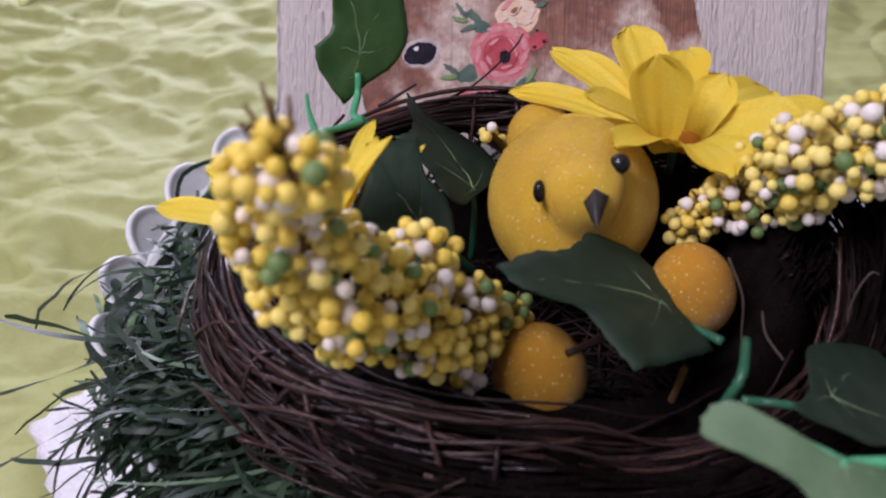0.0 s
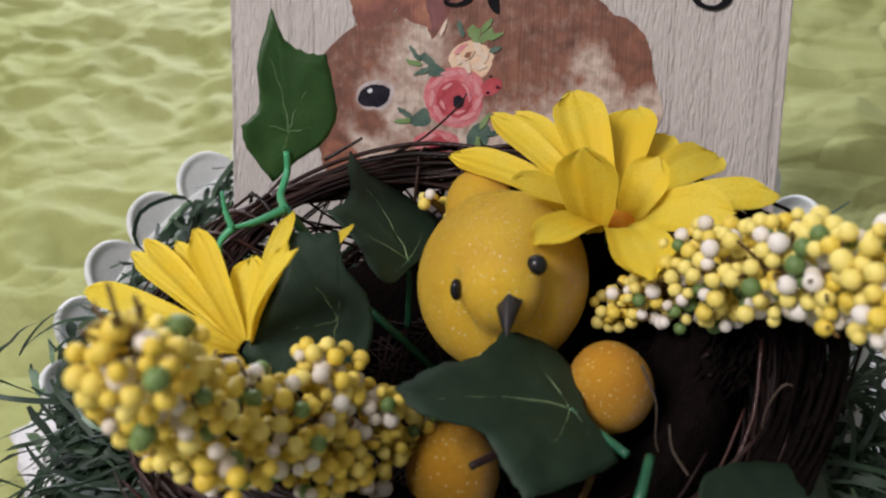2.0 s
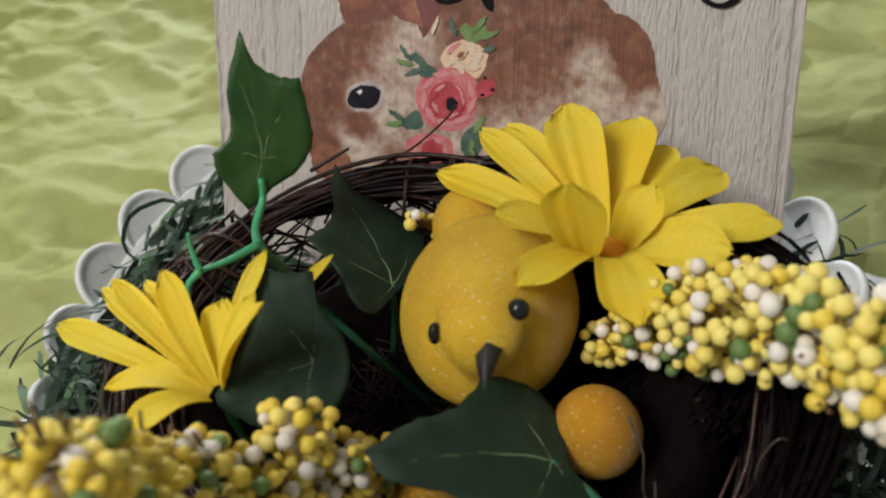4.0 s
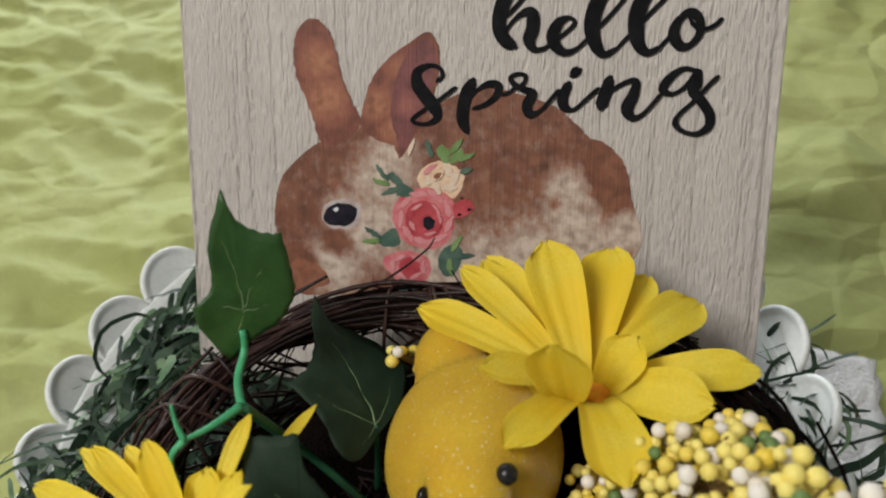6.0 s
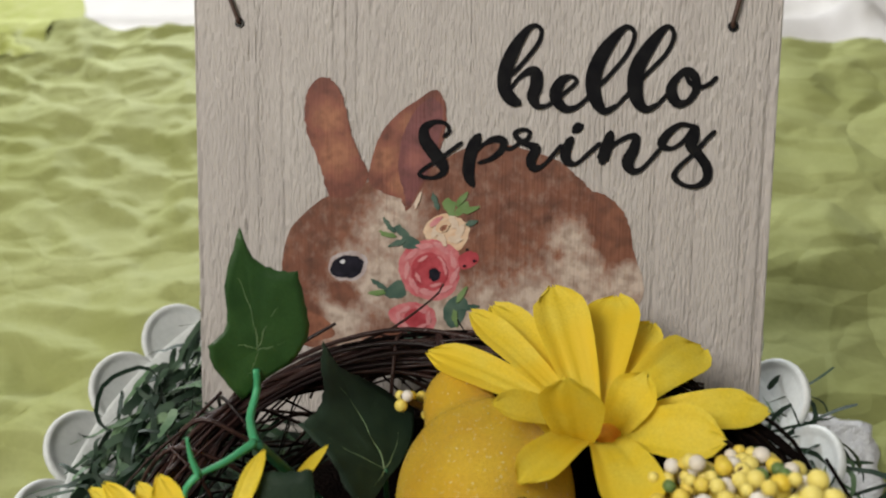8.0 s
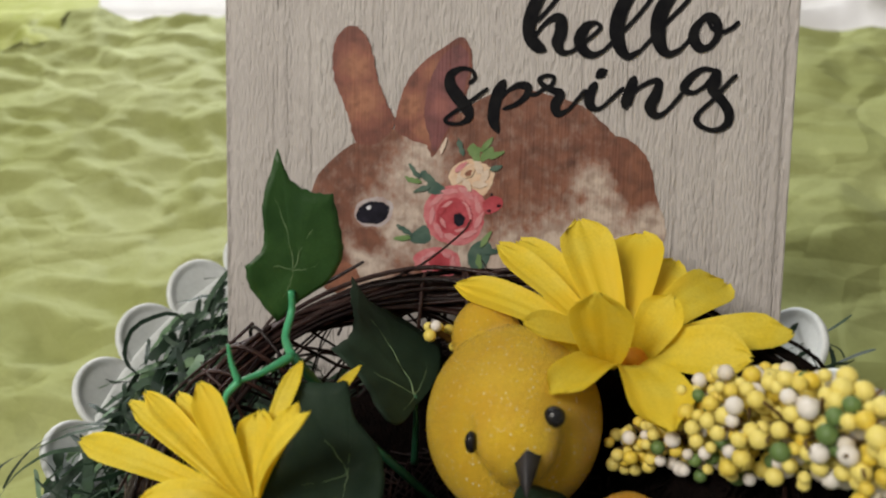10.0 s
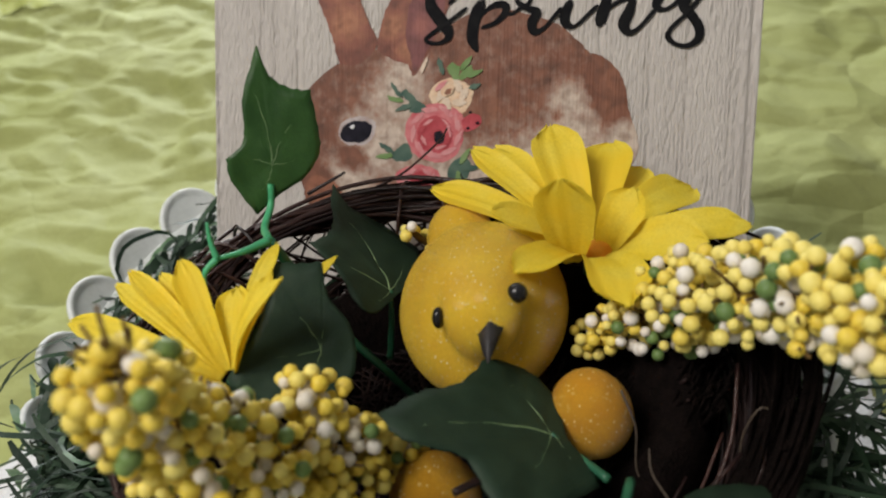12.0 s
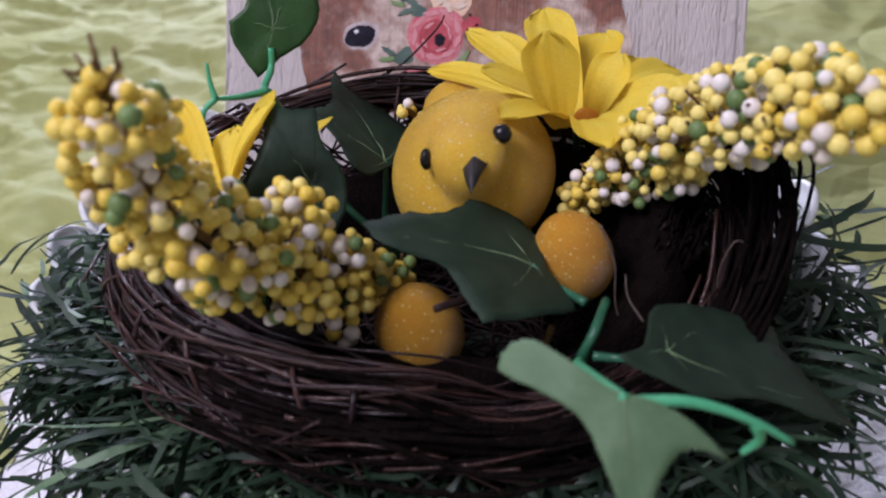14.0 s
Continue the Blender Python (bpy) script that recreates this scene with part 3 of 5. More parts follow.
letter('i', [(13.53, 10.99, 0.25), (13.36, 10.57, 0.32), (13.41, 10.26, 0.29), (13.71, 10.16, 0.13), (14.09, 10.49, 0.13), (14.47, 10.86, 0.13)], [(13.61, 11.24, 0.22), (13.75, 11.37, 0.3), (13.87, 11.43, 0.18)])
letter('n', [(14.82, 11.19, 0.25), (14.71, 10.77, 0.36), (14.57, 10.28, 0.36)], [(14.57, 10.36, 0.13), (14.94, 10.82, 0.13), (15.41, 11.09, 0.16), (15.64, 11.06, 0.22), (15.57, 10.67, 0.32), (15.4, 10.23, 0.36), (15.59, 9.95, 0.22), (15.93, 10.1, 0.13), (16.43, 10.72, 0.13)])
letter('g', [(17.47, 11.44, 0.13), (17.04, 11.49, 0.16), (16.63, 11.18, 0.25), (16.47, 10.84, 0.25), (16.78, 10.72, 0.13), (17.16, 10.98, 0.13), (17.49, 11.44, 0.18), (17.44, 11.09, 0.36), (17.39, 10.82, 0.32), (17.65, 10.53, 0.29), (17.92, 10.13, 0.29), (17.93, 9.75, 0.25), (17.62, 9.51, 0.16), (17.23, 9.54, 0.13), (16.92, 9.78, 0.18), (17.01, 10.09, 0.13), (17.48, 10.56, 0.13), (17.84, 11.01, 0.13), (18.11, 11.29, 0.13)])
paint('painted_body', FUR, [(3.31, 5.54), (3.27, 6.26), (3.53, 7.46), (4.22, 8.27), (5.07, 8.87), (5.96, 9.09), (6.67, 9.42), (7.67, 9.12), (8.65, 9.81), (9.81, 10.55), (10.95, 10.8), (12.82, 10.39), (13.72, 9.79), (14.25, 9.31), (14.97, 9), (15.51, 8.24), (15.75, 7.22), (16.07, 6.29), (16, 5.53), (15.27, 4.71), (13.4, 4.23), (9.89, 3.64), (6.19, 3.39), (4.05, 3.38), (3.64, 4.2)])
paint('painted_ear', EAR, [(4.82, 13.01), (4.34, 12.62), (4.16, 11.92), (4.26, 11.06), (4.74, 9.91), (5.07, 8.91), (5.85, 8.85), (6.51, 9.53), (6.24, 10.24), (5.89, 11.09), (5.66, 12.03), (5.35, 12.74)])
paint('painted_ear', EAR, [(8.87, 12.57), (8.26, 12.24), (7.58, 11.77), (6.98, 11.1), (6.68, 10.34), (6.53, 9.42), (7.07, 9), (7.67, 8.83), (7.93, 8.41), (8.46, 9.24), (8.95, 10.2), (9.23, 11.14), (9.26, 12.06)])
paint('painted_ear', EARINNER, [(8.75, 12.3), (8.2, 11.9), (7.75, 11.0), (7.6, 10.0), (7.75, 9.2), (8.0, 8.6), (8.45, 9.4), (8.85, 10.3), (9.1, 11.2), (9.1, 12.0)])
paint('painted_dot', RING, [(5.05, 6.2), (5.15, 6.62), (5.58, 6.86), (6.2, 6.88), (6.5, 6.6), (6.38, 6.1), (6.0, 5.84), (5.5, 5.84), (5.2, 5.95)])
paint('painted_dot', EYEBLACK, [(5.12, 6.25), (5.29, 6.56), (5.71, 6.74), (6.19, 6.7), (6.33, 6.51), (6.26, 6.16), (5.91, 5.92), (5.43, 5.94), (5.18, 6.07)])
paint('painted_dot', HIGHLIGHT, [(5.5, 6.53), (5.61, 6.59), (5.69, 6.52), (5.58, 6.43)])
paint('painted_blossom', BLOSSOM, [(8.56, 7.85), (8.86, 8.19), (9.35, 8.34), (9.84, 8.17), (10.13, 7.95), (10.08, 7.46), (9.75, 7.06), (9.16, 7.23), (8.66, 7.4)])
paint('painted_rose', ROSE, [(7.66, 6.27), (7.76, 6.87), (8.16, 7.24), (8.76, 7.43), (9.36, 7.33), (9.79, 6.96), (9.86, 6.37), (9.67, 5.67), (9.17, 5.3), (8.57, 5.31), (7.96, 5.58)])
paint('painted_rose', ROSE, [(7.28, 4.73), (7.65, 5.05), (8.27, 5.17), (8.87, 4.96), (9.02, 4.52), (8.78, 4.1), (8.17, 3.96), (7.61, 4.23)])
paint('painted_petal', ROSEDARK, [(8.1, 6.39), (8.31, 6.8), (8.82, 6.96), (9.3, 6.74), (9.43, 6.19), (9.17, 5.7), (8.63, 5.61), (8.23, 5.89)])
paint('painted_petal', ROSEDARK, [(7.86, 4.66), (8.23, 4.92), (8.67, 4.75), (8.63, 4.34), (8.17, 4.18)])
paint('painted_dot', EYEBLACK, [(8.73, 6.32), (8.97, 6.41), (9.15, 6.26), (9.07, 6), (8.83, 5.97)])
paint('painted_petal', ROSEDARK, [(9.76, 6.8), (10.15, 7.07), (10.48, 6.95), (10.41, 6.64), (9.96, 6.42)])
paint('painted_leaf', LEAFPAINT, [(9.51, 8.21), (9.19, 8.65), (9.34, 8.88), (9.6, 8.74), (9.64, 8.41)])
paint('painted_leaf', LEAFPAINT, [(9.64, 8.28), (9.74, 8.61), (10.08, 8.81), (10.12, 8.56), (9.84, 8.32)])
paint('painted_leaf', LEAFDARK, [(7.46, 7.75), (7.66, 7.89), (8.1, 7.52), (8.42, 7.3), (8.3, 7.05), (7.86, 7.11), (7.5, 7.34), (7.76, 7.43)])
paint('painted_leaf', LEAFDARK, [(7.04, 5.43), (7.29, 5.69), (7.66, 5.95), (7.9, 5.68), (7.86, 5.37), (7.45, 5.25)])
paint('painted_leaf', LEAFDARK, [(9.28, 4.94), (9.57, 5.4), (10.03, 5.43), (10.11, 4.99), (9.88, 4.47), (9.48, 4.35)])
paint('painted_leaf', LEAFDARK, [(7.65, 3.93), (7.96, 4.15), (8.57, 3.98), (8.43, 3.75), (7.86, 3.71)])
paint('painted_patch', PATCHBROWN, [(3.75, 4.2), (4.08, 4.64), (4.93, 4.38), (5.24, 3.77), (4.05, 3.55)])


def dab(material, x, z, rx, rz, turn, name="painted_petal"):
    """A small brush dab, pointed at one end."""
    a = radians(turn)
    ring = [(math.cos(q * math.pi / 4) * rx * (1.25 if q == 0 else 1), math.sin(q * math.pi / 4) * rz) for q in range(8)]
    paint(name, material, [(x + u * math.cos(a) - v * math.sin(a), z + u * math.sin(a) + v * math.cos(a)) for u, v in ring])


for k in range(9):
    # the rose's lighter outer petals and darker folds
    w = k * 0.7 + 0.4
    dab(ROSEPALE, 8.8 + 0.86 * math.cos(w), 6.38 + 0.84 * math.sin(w), 0.30, 0.10, math.degrees(w) + 80)
    dab(ROSEDARK if k % 2 else ROSEPALE, 8.82 + 0.52 * math.cos(w + 0.4), 6.32 + 0.52 * math.sin(w + 0.4), 0.2, 0.06, math.degrees(w) + 110)
for k in range(6):
    w = k * 1.05
    dab(ROSEPALE, 8.2 + 0.55 * math.cos(w), 4.6 + 0.36 * math.sin(w), 0.22, 0.08, math.degrees(w) + 90)
    dab(CREAMPAINT, 9.4 + 0.42 * math.cos(w), 7.75 + 0.34 * math.sin(w), 0.24, 0.13, math.degrees(w) + 60)
for x, z, turn, m in ((7.3, 7.85, 130, LEAFDARK), (7.25, 7.55, 165, LEAFPAINT), (7.6, 7.25, 200, LEAFDARK), (8.95, 8.75, 110, LEAFDARK), (9.85, 8.85, 50, LEAFPAINT), (10.15, 8.5, 20, LEAFPAINT), (6.95, 5.75, 150, LEAFDARK), (6.9, 5.45, 185, LEAFPAINT), (9.9, 5.5, 60, LEAFPAINT), (10.2, 5.1, 10, LEAFDARK), (9.7, 4.7, 280, LEAFPAINT)):
    dab(m, x, z, 0.3, 0.1, turn, "painted_leaf")
dab(CREAMPAINT, 8.3, 8.75, 0.30, 0.07, 68, "painted_ear")
dab(LEAFDARK, 10.2, 8.05, 0.2, 0.1, 20, "painted_leaf")
dab(BLOSSOM, 9.2, 7.9, 0.26, 0.2, 30)
dab(ROSEPALE, 8.95, 8.05, 0.26, 0.1, 40)
dab(PATCHBROWN, 9.25, 7.85, 0.13, 0.1, 40)
for x, z in ((10.05, 7.1), (10.35, 6.75), (10.0, 6.55)):
    dab(EYEBLACK, x, z, 0.045, 0.045, 0, "painted_dot")


for hx, hz, tx in ((1.76, 14.9, 1.2), (18.5, 14.6, 18.75)):
    g = Geo()
    tube(g, [(hx, 0.6, hz), (hx, -0.05, hz), (hx - 0.02, -0.16, hz + 0.12), (hx + (tx - hx) * 0.5, -0.2, hz + 0.8), (tx, -0.16, SIGN_H - 0.2), (tx, 0.1, SIGN_H + 0.25), (tx, 1.0, SIGN_H + 0.3), (tx, 1.45, SIGN_H - 0.6)], 0.075, n=40)
    on_sign(tagged(new("hanging_wire", g.mesh("hanging_wire", [WIRE])), "rusty brown hanging wire"))
    g = Geo()
    g.add([(hx + 0.17 * math.cos(k * math.pi / 6), -0.06, hz + 0.17 * math.sin(k * math.pi / 6)) for k in range(12)], [tuple(range(12))])
    on_sign(tagged(new("wire_hole", g.mesh("wire_hole", [BEAD])), "dark drilled hole"))

# ---- the nest ----
NC = (1.6, -4.6)
NA, NB = 8.6, 6.9


def rim_top(w):
    """Height of the nest's rim round its ring: higher on the east side."""
    return 16.8 + 1.0 * max(0.0, math.cos(w - 2.95)) ** 4 + 0.3 * max(0.0, math.cos(w - 3.6)) ** 4 + 1.3 * max(0.0, math.cos(w - 0.2)) ** 14 - 0.6 * max(0.0, math.cos(w + 0.95)) ** 4 + 0.5 * max(0.0, math.sin(w)) + 0.15 * math.sin(3 * w + 1)


def arch(w):
    """1 where the rim stands off as an arch, at the north-west; 0 elsewhere."""
    return max(0.0, math.cos(w - 2.45)) ** 3


def ring_point(w, out, down):
    """A point of the nest: out from the rim's line, down from its top."""
    wall = 1.0 - 0.022 * down if down > 0 else 1.0
    out += 0.45 * max(0.0, math.cos(w - 3.6)) ** 2 - 1.1 * max(0.0, math.cos(w - 2.9)) ** 6
    return (NC[0] + (NA * wall + out) * math.cos(w), NC[1] + (NB * wall + out) * math.sin(w), rim_top(w) - down)


def strand(g, r, w0, span, out, down, wander, steps, sides=5, slot=0):
    ph, ph2 = rng.uniform(0, 6.3), rng.uniform(0, 6.3)
    k = max(5, int(span / 0.25))
    pts = []
    for i in range(k + 1):
        u = i / k
        w = w0 + span * u
        o = out + wander * 0.6 * math.sin(ph + 5.0 * u) + rng.uniform(-0.12, 0.12)
        d = down + wander * math.sin(ph2 + 6.0 * u) + rng.uniform(-0.13, 0.13)
        if 4.95 < w % 6.283 < 6.1:
            d = max(d, 0.45)
        k2 = arch(w)
        d = d * (1 - 0.6 * k2) if d < 1.5 else d + 1.5 * k2
        pts.append(ring_point(w, o * (1 - 0.45 * k2), d))
    return tube(g, pts, r, r * rng.uniform(0.5, 0.9), n=steps, sides=sides, slot=slot)


nest = thing("bird_nest", (NC[0], NC[1], 10.5), "dark brown nest of wound vine twigs", "nest")


# A shell that closes the twig wall, coloured with the cavity's shade.
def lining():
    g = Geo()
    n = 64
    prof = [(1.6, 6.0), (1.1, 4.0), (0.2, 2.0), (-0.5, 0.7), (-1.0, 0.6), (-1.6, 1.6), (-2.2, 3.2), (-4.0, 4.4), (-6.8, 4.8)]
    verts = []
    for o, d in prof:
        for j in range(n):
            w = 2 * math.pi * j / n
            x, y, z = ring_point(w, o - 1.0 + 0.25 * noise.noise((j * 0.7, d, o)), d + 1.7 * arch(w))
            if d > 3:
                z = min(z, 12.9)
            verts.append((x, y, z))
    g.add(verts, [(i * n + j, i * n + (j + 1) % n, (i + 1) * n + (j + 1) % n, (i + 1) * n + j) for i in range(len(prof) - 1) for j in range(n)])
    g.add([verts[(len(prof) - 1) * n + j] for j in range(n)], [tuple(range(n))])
    part("lining", g, CAVITY_SHADE, nest, "matted fibre lining with the nest's inner shade in its colour")


lining()
for i in range(230):
    g = Geo()
    span = rng.uniform(0.8, 2.6)
    start, out = rng.uniform(0, 6.283), rng.gauss(-0.2, 0.5)
    if math.sin(start + span / 2) > 0.3:
        out *= 0.4
    # twigs over the east side take the cavity's shade as their colour
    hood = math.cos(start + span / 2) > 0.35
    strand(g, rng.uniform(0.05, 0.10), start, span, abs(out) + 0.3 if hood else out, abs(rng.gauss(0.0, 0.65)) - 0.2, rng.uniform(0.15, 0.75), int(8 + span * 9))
    part("twig", g, CAVITY_SHADE if hood else TWIG, nest)
# thin twigs of wall and floor, darkened in colour for the shade among them
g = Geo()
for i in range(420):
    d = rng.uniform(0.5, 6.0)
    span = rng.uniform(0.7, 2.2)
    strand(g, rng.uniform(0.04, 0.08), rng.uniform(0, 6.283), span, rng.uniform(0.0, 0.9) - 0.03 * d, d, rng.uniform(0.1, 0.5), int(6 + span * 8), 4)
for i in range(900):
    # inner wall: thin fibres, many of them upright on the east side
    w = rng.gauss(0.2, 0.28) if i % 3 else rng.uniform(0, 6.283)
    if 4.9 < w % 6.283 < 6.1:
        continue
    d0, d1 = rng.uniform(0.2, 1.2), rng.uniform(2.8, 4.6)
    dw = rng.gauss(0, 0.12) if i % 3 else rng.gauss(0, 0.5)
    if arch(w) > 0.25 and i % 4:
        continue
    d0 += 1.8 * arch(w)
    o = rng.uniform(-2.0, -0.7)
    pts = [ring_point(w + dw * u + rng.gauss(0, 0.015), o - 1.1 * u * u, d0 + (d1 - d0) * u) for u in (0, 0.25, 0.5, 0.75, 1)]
    # most of these fibres have the cavity's shade for colour
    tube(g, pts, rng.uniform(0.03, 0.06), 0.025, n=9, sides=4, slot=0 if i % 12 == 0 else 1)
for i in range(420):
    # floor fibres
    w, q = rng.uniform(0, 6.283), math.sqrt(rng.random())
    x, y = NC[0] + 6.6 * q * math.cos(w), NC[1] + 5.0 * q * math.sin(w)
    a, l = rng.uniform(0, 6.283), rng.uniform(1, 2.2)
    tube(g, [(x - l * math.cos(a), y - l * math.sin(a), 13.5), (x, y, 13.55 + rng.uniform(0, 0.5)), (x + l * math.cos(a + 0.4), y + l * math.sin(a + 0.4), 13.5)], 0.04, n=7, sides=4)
part("twig_mass", g, [TWIG_SHADED, CAVITY_SHADE], nest, "tangled thin twigs with the shade between them in their colour", kind="stuff")
for i in range(15):
    # twigs bound over the rim
    w = (4.70, 4.05, 4.4, 3.6, 1.75, 1.83, 1.92, 2.9)[i] if i < 8 else rng.uniform(0.3, 4.8)
    t = rng.uniform(-0.3, 0.3)
    g = Geo()
    tube(g, [ring_point(w + t * 0.2, 0.35, 1.7), ring_point(w + t * 0.5, 0.95, 0.6), ring_point(w + t, 0.2, -0.45), ring_point(w + t * 1.3, -0.8, 0.1), ring_point(w + t * 1.6, -1.1, 1.2)], rng.uniform(0.05, 0.075), n=18)
    part("binding_twig", g, TWIG, nest)
for i in range(34):
    # springy twigs that stand off the front and sides
    g = Geo()
    span = rng.uniform(0.5, 1.3)
    strand(g, rng.uniform(0.035, 0.06), rng.uniform(3.0, 4.9), span, rng.uniform(0.75, 1.1), rng.uniform(0.3, 3.4), rng.uniform(0.5, 1.1), int(10 + span * 14))
    part("loose_twig", g, TWIG, nest)
for i in range(30):
    # loose ends
    w = rng.uniform(0, 6.283)
    g = Geo()
    a = rng.uniform(-0.35, 0.35)
    tube(g, [ring_point(w, 0.4, 1.5), ring_point(w + a * 0.4, 0.9, 1.2), ring_point(w + a, 1.3 + rng.uniform(-0.5, 0.4), rng.uniform(0.0, 2.4))], 0.05, 0.025, n=10, sides=5)
    part("loose_twig", g, TWIG, nest)
for i in range(24):
    # the brush of cut ends at the back
    g = Geo()
    y, z = rng.uniform(-0.3, 0.7), rng.uniform(-0.4, 0.4)
    tube(g, [(4.5, 2.2 + y * 0.4, 16.5 + z * 0.4), (6.4, 2.1 + y * 0.7, 16.7 + z * 0.7), (8.0 + rng.uniform(0, 0.8), 1.6 + y, 16.8 + z * 0.8)], 0.055, 0.04, n=9, sides=5)
    part("cut_twig", g, TWIG, nest)
for i in range(46):
    # twigs that cross the others aslant
    w, span = rng.uniform(0, 6.283), rng.uniform(0.5, 1.3)
    d0, d1 = rng.uniform(-0.2, 0.8), rng.uniform(1.5, 4.5)
    if rng.random() < 0.5:
        d0, d1 = d1, d0
    g = Geo()
    tube(g, [ring_point(w + span * u, 0.75 + rng.uniform(-0.15, 0.25), d0 + (d1 - d0) * u + rng.uniform(-0.15, 0.15)) for u in (0, 0.2, 0.4, 0.6, 0.8, 1.0)], rng.uniform(0.045, 0.08), 0.04, n=20, sides=5)
    # on the east side the shade is put into the twig's colour
    part("slanting_twig", g, CAVITY_SHADE if math.cos(w + span / 2) > 0.2 else TWIG, nest)
g = Geo()
tube(g, [(-2.0, 2.2, 17.5), (-0.9, 2.5, 18.0), (0.4, 2.6, 19.2), (0.75, 2.7, 19.7)], 0.05, 0.03, n=14)
part("loose_twig", g, TWIG, nest)
g = Geo()
tube(g, [(-4.2, 1.8, 17.5), (-3.5, 2.1, 17.8), (-2.9, 2.3, 18.1)], 0.07, 0.05, n=10)
part("loose_twig", g, TWIG, nest)
for pts in ([(9.7, -6.6, 15.2), (9.6, -6.4, 16.6), (9.9, -6.2, 17.5), (10.3, -6.1, 17.3)], [(6.6, -6.3, 17.9), (7.0, -6.7, 17.0), (7.1, -7.1, 15.8), (7.6, -7.3, 14.9)], [(7.8, -8.4, 16.6), (7.4, -8.0, 17.0), (7.3, -7.6, 17.4)]):
    g = Geo()
    tube(g, pts, 0.035, 0.02, n=22)
    part("straw", g, STRAND, nest, "pale dry straw strand")


# ---- shredded paper grass ----
def blade(g, at, az, rise, length, width, bend, droop, roll, n=9):
    """A curled flat ribbon of shredded paper."""
    verts, faces = [], []
    x, y, z = at
    a, e = az, rise
    kink = 0.28 * abs(math.sin(length * 31))
    step = length / n
    for i in range(n + 1):
        side = Vector((-math.sin(a), math.cos(a), 0)) * math.cos(roll) + Vector((0, 0, 1)) * math.sin(roll)
        w = width * (0.55 if i in (0, n) else 1.0)
        p = Vector((x, y, z))
        verts += [p - side * w / 2, p + side * w / 2]
        x += step * math.cos(a) * math.cos(e)
        y += step * math.sin(a) * math.cos(e)
        z += step * math.sin(e)
        a += bend / n + kink * math.sin(i * 2.1 + length * 9)
        e -= droop / n - kink * math.cos(i * 1.7 + length * 5)
        roll += 0.12
    faces = [(2 * i, 2 * i + 1, 2 * i + 3, 2 * i + 2) for i in range(n)]
    g.add(verts, faces)


